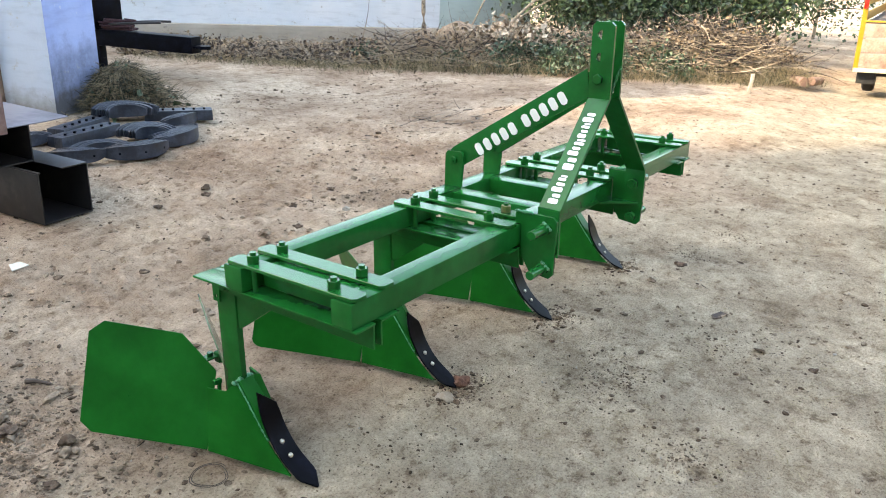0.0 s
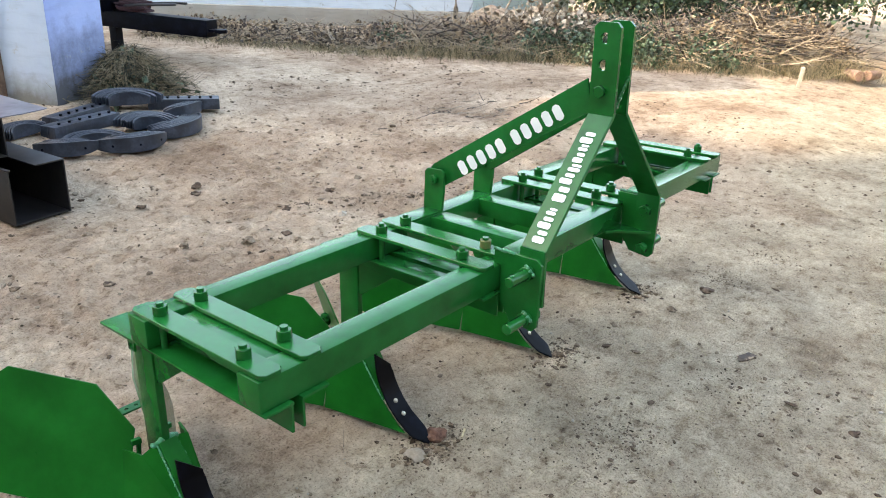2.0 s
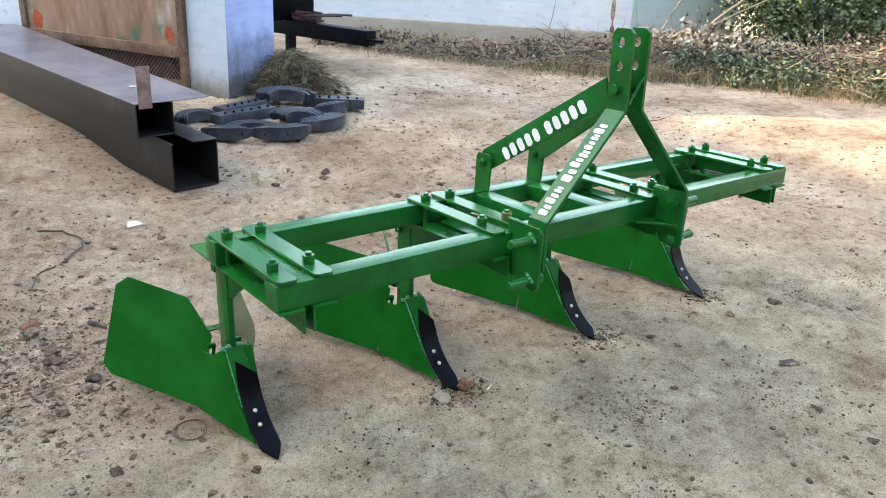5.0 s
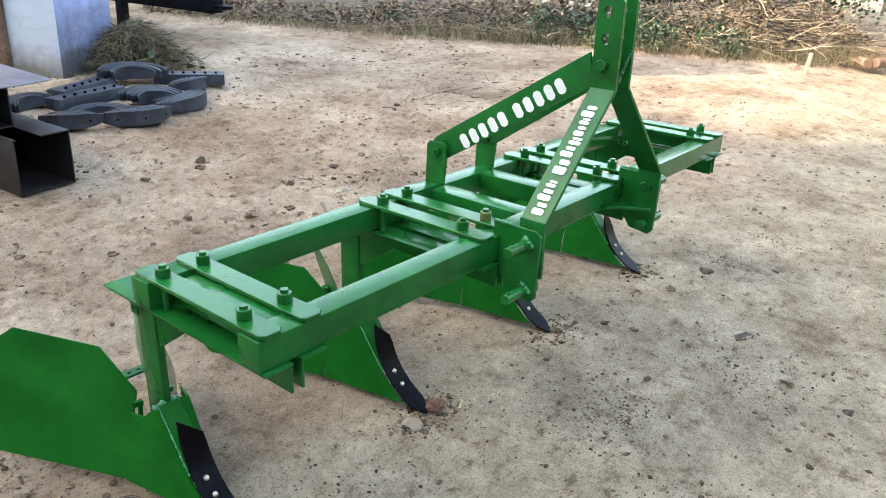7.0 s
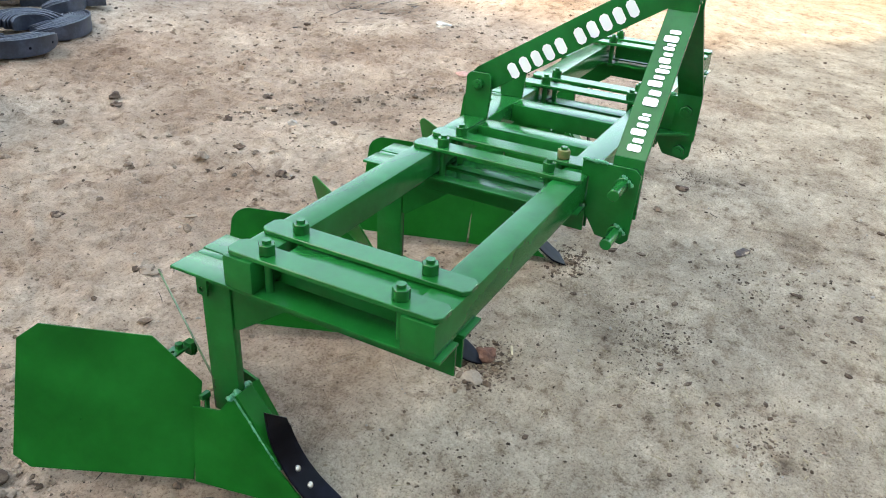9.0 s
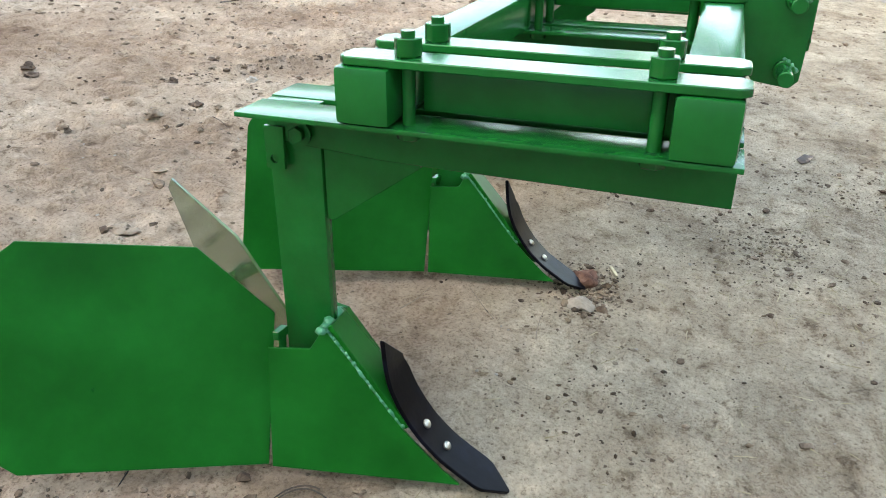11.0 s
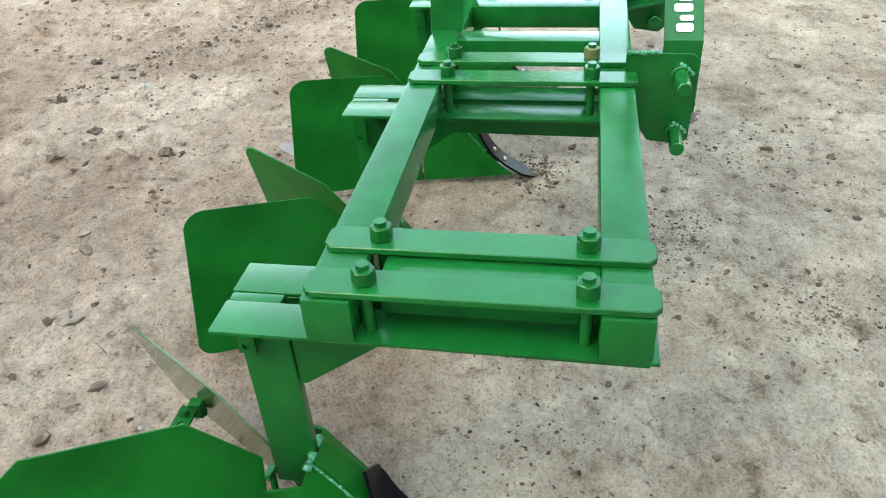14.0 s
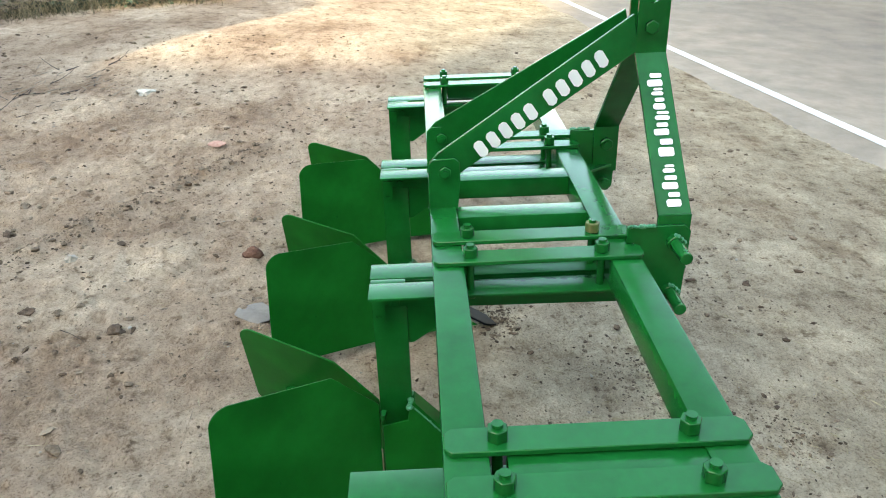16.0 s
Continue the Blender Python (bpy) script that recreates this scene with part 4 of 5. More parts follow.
wall_run("wall_sage", (9.76, 6.46), (12.0, 5.93), 0.23, 0.0, 2.4, SAGE, "plain sage green limewashed wall")
wall_run("wall_far", (2.5, 13.0), (5.3, 10.4), 0.23, 0.0, 2.4, PLASTER, "white limewashed wall running on behind the building")

# ---- stacked steel channels ----
CH = Matrix.Translation((0.72, 2.65, 0.008)) @ Matrix.Rotation(radians(7.6), 4, "Z")


def trough(w, h, length, lip, lip_left, label, m, t=0.008):
    """A folded steel trough lying along +y, open at its ends: base, two sides, and the lips turned in at the top."""
    c = empty("steel_channel", label, "steel channel", "stacked channels", m)
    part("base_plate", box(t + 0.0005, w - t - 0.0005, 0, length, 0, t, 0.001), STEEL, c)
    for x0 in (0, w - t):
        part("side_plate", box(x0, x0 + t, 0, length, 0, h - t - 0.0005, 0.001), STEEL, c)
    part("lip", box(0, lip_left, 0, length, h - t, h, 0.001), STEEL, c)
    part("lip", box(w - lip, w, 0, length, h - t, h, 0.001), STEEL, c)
    return c


trough(0.325, 0.31, 4.7, 0.17, 0.02, "dark folded sheet steel channel lying on the earth", CH)
trough(0.255, 0.215, 4.7, 0.012, 0.012, "dark folded sheet steel channel stacked on another", CH @ Matrix.Translation((-0.10, 0.24, 0.312)))
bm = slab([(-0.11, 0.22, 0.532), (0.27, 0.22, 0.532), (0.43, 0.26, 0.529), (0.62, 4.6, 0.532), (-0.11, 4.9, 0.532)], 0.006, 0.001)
sheet = thing("steel_sheet", bm, STEEL_TOP, "grey steel sheet, sky sheen in its colour, lying on the stacked channels", "steel sheet")
sheet.matrix_basis = CH
flat = thing("flat_bar", box(-0.085, 0.002, 0.2085, 0.2195, 0.505, 0.77, 0.001), RUST, "rusty reddish flat steel bar standing on the sheet", "steel bar")
flat.matrix_basis = CH
scrap = thing("paper_scrap", slab([(0.10, 0.75, 0.5395), (0.19, 0.70, 0.5395), (0.22, 0.76, 0.5395), (0.12, 0.80, 0.5395)], 0.004, 0), PAPER, "white torn paper scrap on the steel sheet", "paper")
scrap.matrix_basis = CH

# ---- pile of curved plough blades ----
def curved_blade(layers, r, width, span, thick, holes, seed):
    """A nest of curved flat steel blades lying on edge, a row of black discs for holes on the outer one."""
    rng = random.Random(seed)
    blade = empty("curved_blade_stack", "blue-grey curved steel blades nested in a stack on the earth", "steel blade", "curved blades")
    for k in range(layers):
        bm = bmesh.new()
        rad = r - k * (thick + 0.007)
        a0 = 90 - span / 2 + rng.uniform(-6, 6)
        rows = []
        n = 14
        for s in range(n + 1):
            a = radians(a0 + span * s / n)
            c, si = math.cos(a), math.sin(a)
            low = 0.25 * width * abs(2 * s / n - 1) ** 3
            rows.append([bm.verts.new((q * c, q * si - r * 0.75, z)) for q, z in ((rad, low), (rad, width - low), (rad - thick, width - low), (rad - thick, low))])
        for A, B in zip(rows, rows[1:]):
            for q in range(4):
                bm.faces.new((A[q], A[(q + 1) % 4], B[(q + 1) % 4], B[q]))
        bm.faces.new(rows[0])
        bm.faces.new(list(reversed(rows[-1])))
        bmesh.ops.recalc_face_normals(bm, faces=bm.faces)
        bl = part("blade", soften(bm, 0.0015, 1), SLATE, blade)
        bl.location = (0, 0, rng.uniform(0, 0.004))
    # solid black discs stand in for the shade inside the holes
    for h in range(holes):
        a = radians(90 - span * 0.3 + span * 0.6 * h / max(holes - 1, 1))
        c, si = math.cos(a), math.sin(a)
        part("hole_disc", rod(((r - 0.003) * c, (r - 0.003) * si - r * 0.75, width * 0.5), ((r + 0.0012) * c, (r + 0.0012) * si - r * 0.75, width * 0.5), 0.009, 10), BLACK, blade, "black disc standing for the shade in a bolt hole")
    return blade


def straight_blade(length, width, height, seed):
    blade = empty("straight_blade_stack", "blue-grey straight steel bars with a row of holes, on the earth", "steel blade", "curved blades")
    for k in range(2):
        bm = box(-length / 2, length / 2, k * (width / 2 + 0.002), (k + 1) * width / 2, 0, height, 0.004)
        for v in bm.verts:
            v.co.z += 0.02 * (1 - (2 * v.co.x / length) ** 2) * (1 if v.co.z > height / 2 else 0)
        part("blade", bm, SLATE, blade)
    # holes are black discs on the top face, dark as if shaded inside
    for h in range(6):
        x = -length * 0.38 + length * 0.76 * h / 5
        part("hole_disc", rod((x, width * 0.25, height + 0.004), (x, width * 0.25, height + 0.0195), 0.011, 10), BLACK, blade, "black disc standing for the shade in a bolt hole")
    return blade


for k, (x, y, turn, layers, r, w, span, holes, z) in enumerate((
        (1.50, 3.80, 150, 5, 0.34, 0.12, 100, 2, 0.0), (1.95, 3.66, 172, 6, 0.38, 0.13, 120, 3, 0.0), (2.50, 3.92, 205, 9, 0.50, 0.13, 110, 0, 0.0),
        (1.42, 4.30, 20, 4, 0.34, 0.11, 100, 2, 0.0), (2.42, 4.62, -12, 7, 0.44, 0.13, 110, 5, 0.05), (1.80, 4.02, -8, 4, 0.34, 0.10, 120, 0, 0.0),
        (2.28, 4.10, -10, 7, 0.40, 0.12, 100, 0, 0.03), (2.75, 4.25, 190, 5, 0.36, 0.12, 90, 0, 0.02))):
    b = curved_blade(layers + 3, r * 0.82, w * 0.85, span * 0.95, 0.009, holes, k)
    b.matrix_basis = pose(x, y - 0.12, ground_height(x, y - 0.12) + z, 4 if z else 0, 3 if z else 0, turn)
for k, (x, y, turn, ln, z) in enumerate(((1.90, 4.22, 16, 0.62, 0.0), (2.82, 4.38, -34, 0.58, 0.02), (1.98, 4.42, 24, 0.58, 0.0))):
    b = straight_blade(ln, 0.15, 0.09, k)
    b.matrix_basis = pose(x, y - 0.12, ground_height(x, y - 0.12) + z, 0, 0, turn)

# ---- black drawbar with its jack leg ----
drawbar = empty("drawbar", "black welded trailer drawbar on a jack leg, hose coiled on top", "trailer drawbar", m=pose(4.22, 5.78, 0.10, 0, 0, 107))
part("beam", box(0.02, 3.4, -0.09, 0.09, 0.30, 0.48, 0.006), BLACK, drawbar)
bm = box(-0.10, 0.05, -0.06, 0.06, 0.36, 0.385, 0.003)
join(bm, rod((-0.09, 0, 0.355), (-0.09, 0, 0.39), 0.07, 16))
part("tow_eye", bm, BLACK, drawbar)
part("jack_leg", box(1.32, 1.42, -0.05, 0.05, -0.02, 0.30, 0.004), BLACK, drawbar)
part("head_plate", box(1.30, 1.34, -0.35, 0.35, 0.48, 1.5, 0.004), BLACK, drawbar)
part("side_beam", box(1.34, 3.4, -0.40, -0.28, 0.32, 0.46, 0.006), BLACK, drawbar)
hose = [(0.75 + 0.42 * math.cos(a), 0.02 + 0.16 * math.sin(a), 0.52 + 0.10 * abs(math.sin(a * 0.5))) for a in np.linspace(-2.6, 2.6, 30)]
part("hose", sweep(hose, 0.014, 8), DARKROPE, drawbar, "black rubber hose")
rng = random.Random(3)
cord = [(1.05 + 0.22 * math.cos(k * 0.9) + rng.uniform(-.04, .04), 0.02 + 0.10 * math.sin(k * 0.9) + rng.uniform(-.03, .03), 0.50 + 0.0022 * k) for k in range(48)]
part("cord", sweep(cord, 0.013, 6), MAROON, drawbar, "bundle of maroon cord")

# ---- vegetation ----
def raw(name, verts, faces, mat, label, category, kind="stuff"):
    me = bpy.data.meshes.new(name)
    me.from_pydata(verts, [], faces)
    me.materials.append(mat)
    return thing(name, me, mat, label, category, kind=kind)


def add_twig(verts, faces, p, d, length, r, rng, bend=0.25, seg=3, droop=0.0):
    """A thin bent three-sided twig."""
    d = d.normalized()
    side = d.orthogonal().normalized()
    other = d.cross(side)
    curve = side * rng.uniform(-bend, bend) + other * rng.uniform(-bend, bend) - Vector((0, 0, droop))
    base = len(verts)
    for s in range(seg + 1):
        f = s / seg
        c = p + d * length * f + curve * length * f * f
        rad = r * (1 - 0.75 * f)
        for a in range(3):
            an = a * 2.094
            verts.append(c + side * rad * math.cos(an) + other * rad * math.sin(an))
    for s in range(seg):
        for a in range(3):
            faces.append((base + s * 3 + a, base + s * 3 + (a + 1) % 3, base + s * 3 + 3 + (a + 1) % 3, base + s * 3 + 3 + a))


def add_leaf(verts, faces, p, size, rng, flat=0.0):
    """A folded leaf of two quads."""
    d = Vector((rng.gauss(0, 1), rng.gauss(0, 1), rng.gauss(0, 1) * (1 - flat))).normalized()
    s = d.orthogonal().normalized()
    s.rotate(Matrix.Rotation(rng.uniform(0, 6.28), 3, d))
    n = d.cross(s)
    b = len(verts)
    L, W = size, size * rng.uniform(0.32, 0.5)
    verts += [p, p + d * L * 0.5 + s * W + n * W * 0.3, p + d * L, p + d * L * 0.5 - s * W + n * W * 0.3, p + d * L * 0.5]
    faces += [(b, b + 1, b + 2, b + 4), (b, b + 4, b + 2, b + 3)]


BRUSH = [(4.75, 8.15), (5.33, 7.15), (5.8, 6.25), (6.2, 5.62), (6.7, 5.1), (7.33, 4.25), (7.97, 3.65), (8.74, 2.25), (9.5, 1.35), (10.1, 0.95), (10.6, 0.55)]
BRUSH_H = [0.15, 0.15, 0.15, 0.18, 0.36, 0.48, 0.50, 0.66, 0.85, 0.85, 0.5]


def brush_at(s):
    """Foot of the brush line at s from 0 to 1, the way into the pile, and the pile's height there."""
    f = s * (len(BRUSH) - 1)
    k = min(int(f), len(BRUSH) - 2)
    a, b = Vector((*BRUSH[k], 0)), Vector((*BRUSH[k + 1], 0))
    d = (b - a).normalized()
    return a.lerp(b, f - k), Vector((-d.y, d.x, 0)), BRUSH_H[k] + (BRUSH_H[k + 1] - BRUSH_H[k]) * (f - k)


def brush_pile():
    rng = random.Random(11)
    tv, tf, lv, lf, gv, gf = [], [], [], [], [], []
    for _ in range(11000):
        s = rng.random()
        p, into, H = brush_at(s)
        depth = abs(rng.gauss(0, 0.6)) + rng.random() * 0.5
        top = H * min(1, 0.25 + depth * 1.1) * (0.75 + 0.5 * noise.noise((p.x * 1.3, p.y * 1.3, 5)))
        z = 0.1 + rng.random() ** 0.7 * max(0.08, top)
        at = p + into * depth + Vector((rng.gauss(0, 0.12), rng.gauss(0, 0.12), z))
        d = Vector((rng.gauss(0, 1), rng.gauss(0, 1), rng.gauss(0.04, 0.24)))
        add_twig(tv, tf, at, d, rng.uniform(0.15, 0.70) * (1.0 if H > 0.35 else 0.4), rng.choice((0.003, 0.004, 0.005, 0.006, 0.010)), rng)
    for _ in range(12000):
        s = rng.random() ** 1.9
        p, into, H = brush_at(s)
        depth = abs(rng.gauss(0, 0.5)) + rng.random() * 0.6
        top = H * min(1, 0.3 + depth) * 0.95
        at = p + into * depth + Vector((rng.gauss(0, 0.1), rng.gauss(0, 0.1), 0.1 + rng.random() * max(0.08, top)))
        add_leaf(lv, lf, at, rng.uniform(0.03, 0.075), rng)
    for _ in range(6000):
        s = rng.random() ** 0.8
        p, into, H = brush_at(s)
        at = p - into * abs(rng.gauss(0, 0.22)) + into * rng.uniform(0, 0.25) + Vector((0, 0, 0.09))
        add_twig(gv, gf, at, Vector((rng.gauss(0, 0.45), rng.gauss(0, 0.45), 1)), rng.uniform(0.06, 0.30) * (1.0 if H > 0.35 else 0.45), 0.0028, rng, 0.5)
    raw("dry_brush", tv, tf, TWIG, "tangled heap of cut dry brushwood along the wall", "brushwood")
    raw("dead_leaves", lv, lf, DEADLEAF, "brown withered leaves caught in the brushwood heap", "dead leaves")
    raw("dry_grass", gv, gf, GRASSM, "fringe of dry yellow grass before the brushwood", "grass")


brush_pile()


def grass_heap():
    rng = random.Random(7)
    v, f, lv, lf = [], [], [], []
    c = Vector((2.78, 5.02, 0.08))
    for _ in range(3600):
        a, r = rng.uniform(0, 6.28), abs(rng.gauss(0, 0.20))
        z = max(0.0, 0.42 * math.exp(-(r / 0.32) ** 2)) * rng.random() ** 0.5
        p = c + Vector((r * math.cos(a) * 1.25, r * math.sin(a) * 0.9, z))
        out = Vector((math.cos(a), math.sin(a), rng.gauss(0.25, 0.55))) + Vector((rng.gauss(0, 0.9), rng.gauss(0, 0.9), 0))
        add_twig(v, f, p, out, rng.uniform(0.10, 0.27), 0.0034, rng, 0.7, 4, min(0.9, z * 2.2))
    for _ in range(300):
        a, r = rng.uniform(0, 6.28), abs(rng.gauss(0, 0.22))
        add_leaf(lv, lf, c + Vector((r * math.cos(a) * 1.2, r * math.sin(a), 0.40 * math.exp(-(r / 0.33) ** 2) * rng.random())), rng.uniform(0.04, 0.1), rng)
    heap = raw("grass_heap", v, f, HAY, "heap of pulled half-dry grass at the foot of the pier", "grass")
    raw("weed_leaves", lv, lf, LEAF, "green weed leaves in the heap of pulled grass", "leaves")


grass_heap()


def shrub(name, x, y, z, rx, ry, rz, leaves, seed, size=(0.03, 0.07), mat=None, label="leafy green shrub growing through the brushwood", trunk=0.018):
    """A bush: forked stems and a ragged crown of single leaves gathered in clumps."""
    rng = random.Random(seed)
    b = empty(name, label, "tree" if name == "tree" else "shrub", "trees behind the wall" if name == "tree" else "shrubs in the brushwood", m=pose(x, y, z))
    tv, tf, lv, lf = [], [], [], []
    base_h = rz * (0.85 if name == "tree" else 0.25)
    if name == "tree":
        add_twig(tv, tf, Vector((0, 0, -0.05)), Vector((0.05, 0, 1)), base_h + rz * 0.6, trunk, rng, 0.1, 5)
    clumps = []
    for k in range(26):
        a, e = rng.uniform(0, 6.28), math.asin(rng.uniform(-0.35, 1))
        r = rng.uniform(0.45, 1.0)
        c = Vector((rx * r * math.cos(a) * math.cos(e), ry * r * math.sin(a) * math.cos(e), base_h + rz * r * math.sin(e)))
        clumps.append(c)
        start = Vector((0, 0, base_h * rng.uniform(0.2, 0.9)))
        add_twig(tv, tf, start, c - start, (c - start).length, trunk * 0.35, rng, 0.15)
    for _ in range(leaves):
        c = rng.choice(clumps)
        s = 0.30 * max(rx, rz)
        p = c + Vector((rng.gauss(0, s), rng.gauss(0, s), rng.gauss(0, s * 0.8)))
        if p.z > 0.02:
            add_leaf(lv, lf, p, rng.uniform(*size), rng)
    for nm, V, F, M in (("trunk" if name == "tree" else "stems", tv, tf, TWIG), ("crown", lv, lf, mat or LEAF)):
        me = bpy.data.meshes.new(nm)
        me.from_pydata(V, [], F)
        me.materials.append(M)
        part(nm, me, M, b)
    return b


for k, (x, y, rx, rz, n) in enumerate(((8.25, 3.75, 0.40, 0.42, 1500), (8.75, 2.95, 0.35, 0.34, 1100), (9.0, 3.4, 0.55, 0.5, 1700), (9.25, 2.35, 0.45, 0.40, 1200), (9.8, 1.8, 0.4, 0.35, 700), (6.9, 5.6, 0.25, 0.25, 400), (7.95, 4.0, 0.32, 0.34, 1100), (8.35, 3.3, 0.38, 0.34, 1200), (8.6, 2.75, 0.32, 0.30, 1000), (9.1, 2.0, 0.30, 0.28, 700), (7.5, 4.55, 0.22, 0.26, 500))):
    shrub("shrub", x, y, 0.1, rx, rx, rz * 0.72, n, 40 + k)
for k, (x, y, rx, rz, n) in enumerate(((11.7, 4.75, 0.85, 1.2, 3000), (11.2, 4.2, 1.0, 1.1, 3500), (11.8, 3.2, 1.1, 1.0, 3500), (12.3, 2.2, 0.9, 1.0, 2600), (13.6, 4.6, 1.5, 1.6, 3500), (14.2, 2.6, 1.3, 1.5, 3000), (13.6, 6.2, 1.2, 1.6, 3000), (19.0, 2.2, 1.8, 1.8, 2600), (15.2, 6.6, 1.6, 1.8, 3400), (16.2, 4.6, 1.7, 1.8, 3400), (16.8, 2.9, 1.6, 1.7, 3200), (12.9, 3.6, 1.0, 1.1, 2800))):
    shrub("tree", x, y, 0.0, rx, rx, rz, int(n * 1.6), 60 + k, (0.045, 0.10), TREELEAF, "dark green leafy tree standing behind the brushwood", 0.05)
def earth_bank():
    """A low ridge of dumped earth behind the brushwood."""
    line_pts = [Vector(p) for p in ((8.3, 5.9), (8.9, 5.3), (9.5, 4.6), (10.2, 3.5), (10.9, 2.5), (11.7, 1.7), (12.4, 1.2))]
    fine_pts = [line_pts[k].lerp(line_pts[k + 1], q / 14) for k in range(len(line_pts) - 1) for q in range(14)] + [line_pts[-1]]
    verts, faces, w = [], [], 13
    for k, p in enumerate(fine_pts):
        tip = min(1, k / 8, (len(fine_pts) - 1 - k) / 8)
        for q in range(w):
            o = (q / (w - 1) - 0.5) * 1.9
            x, y = p.x + 0.82 * o, p.y + 0.57 * o
            lump_h = noise.noise((x * 2.2, y * 2.2, 3)) * 0.35 + noise.noise((x * 6, y * 6, 8)) * 0.18
            verts.append((x, y, 0.04 + tip * (0.52 + 0.3 * lump_h) * math.exp(-(o / 0.55) ** 2) + 0.03 * lump_h))
    for k in range(len(fine_pts) - 1):
        for q in range(w - 1):
            faces.append((k * w + q, k * w + q + 1, (k + 1) * w + q + 1, (k + 1) * w + q))
    bank = raw("earth_bank", verts, faces, EARTH, "low ridge of dumped grey-brown earth behind the brushwood", "earth bank", "structure")
    bank.data.polygons.foreach_set("use_smooth", [True] * len(bank.data.polygons))
    rng = random.Random(31)
    lv, lf = [], []
    for _ in range(900):
        at = Vector((8.75 + rng.gauss(0, 0.35), 4.25 + rng.gauss(0, 0.28), 0.42 + abs(rng.gauss(0, 0.13))))
        add_leaf(lv, lf, at, rng.uniform(0.05, 0.11), rng)
    raw("pale_leaves", lv, lf, PALELEAF, "heap of pale withered leaves on top of the brushwood", "dead leaves")


earth_bank()
# leaning dry poles and a bare sapling against the wall
rng = random.Random(9)
for k, (a, b, r) in enumerate((((8.9, 5.0, 0.15), (10.2, 4.4, 1.3), 0.028), ((9.1, 5.3, 0.2), (10.3, 4.2, 1.15), 0.022), ((9.0, 5.5, 0.1), (9.6, 5.2, 1.3), 0.018))):
    a, b = Vector(a), Vector(b)
    pts = [a.lerp(b, s / 8) + Vector((rng.gauss(0, 0.012), rng.gauss(0, 0.012), 0.05 * math.sin(s / 8 * 3.1))) for s in range(9)]
    thing("dry_pole", sweep(pts, r, 7, 0.6), TWIG, "bare dry branch leaning on the brushwood heap", "branch", "leaning branches")
pts = [Vector((9.15, 6.35, 0.05 + 0.2 * k)) + Vector((0.025 * math.sin(k * 1.7), 0.03 * math.cos(k * 1.3), 0)) for k in range(9)]
thing("sapling", sweep(pts, 0.045, 8, 0.5), TWIG, "bare twisted sapling trunk before the white wall", "tree")
thing("wooden_stake", box(-0.03, 0.03, -0.02, 0.02, 0, 0.24, 0.006), PALE, "short pale wooden stake stuck in the earth", "stake").matrix_basis = pose(8.85, 0.92, 0.08, 4, -3, 20)
for k, (x, y, ln, turn) in enumerate(((10.15, 0.62, 0.34, 40), (10.3, 0.42, 0.24, -20))):
    lg = thing("cut_log", rod((-ln / 2, 0, 0.06), (ln / 2, 0, 0.06), 0.065, 12, 0.055, 0.006), WOOD, "short cut log lying beside the brushwood", "log", "cut logs")
    lg.matrix_basis = pose(x, y, 0.09, 0, 0, turn)

# ---- goods carrier ----
def goods_carrier():
    m = pose(10.25, -0.05, 0.04, -2.5, 0, 4)
    c = empty("goods_carrier", "small yellow goods carrier with pinkish wooden tailboard, parked on earth", "vehicle", m=m)
    for k in range(3):
        z = 0.36 + k * 0.190
        tail = part("tail_plank", box(-0.03, 0.0, -1.98, -0.02, z, z + 0.177, 0.006), PLANK, c, "weathered pinkish plank")
    part("top_edge", box(-0.035, 0.02, -1.99, -0.015, 0.932, 0.955, 0.003), YELLOW, c)
    part("sill", box(-0.05, 0.03, -2.02, 0.03, 0.30, 0.352, 0.005), CREAM, c, "cream painted steel sill")
    part("bed_floor", box(0.0, 4.4, -1.96, -0.02, 0.90, 0.925, 0.002), BEDFLOOR, c, "worn grey-brown bed floor")
    part("head_board", box(4.4, 4.44, -1.98, 0.0, 0.5, 1.7, 0.005), WOOD, c)
    for y in (0.0, -2.02):
        post = part("corner_post", box(-0.03, 0.05, y - 0.025, y + 0.035, 0.32, 1.75, 0.006), YELLOW, c)
        lamp = part("tail_lamp", box(-0.06, -0.03, y - 0.02, y + 0.03, 1.10, 1.26, 0.008), REDLENS, c, "red tail lamp")
        for k in range(3):
            part("side_slat", box(0.06, 4.4, y - 0.01, y + 0.015, 0.94 + k * 0.2, 1.06 + k * 0.2, 0.004), YELLOW, c)
        part("mudflap", box(0.08, 0.095, y - 0.24, y - 0.02, 0.14, 0.31, 0.002), RUBBER, c)
    for x, y in ((0.42, -0.16), (0.42, -1.84)):
        bm = bmesh.new()
        prof = [(0.10, -0.075), (0.20, -0.075), (0.232, -0.055), (0.24, 0.0), (0.232, 0.055), (0.20, 0.075), (0.10, 0.075)]
        rows = []
        for s in range(28):
            a = 2 * math.pi * s / 28
            rows.append([bm.verts.new((r * math.cos(a), w, r * math.sin(a))) for r, w in prof])
        for s in range(28):
            A, B = rows[s], rows[(s + 1) % 28]
            for q in range(len(prof) - 1):
                bm.faces.new((A[q], A[q + 1], B[q + 1], B[q]))
        bmesh.ops.recalc_face_normals(bm, faces=bm.faces)
        wheel = part("wheel", bm, RUBBER, c, "black rubber tyre")
        wheel.location = (x, y, 0.245)
        part("rim", rod((0, -0.06, 0), (0, 0.06, 0), 0.105, 20, bevel=0.008), STEEL, wheel)
    part("axle_beam", rod((0.42, -1.84, 0.245), (0.42, -0.16, 0.245), 0.035, 10), STEEL, c)
    part("chassis", box(0.05, 4.4, -1.4, -0.6, 0.36, 0.90, 0.01), STEEL, c)


goods_carrier()

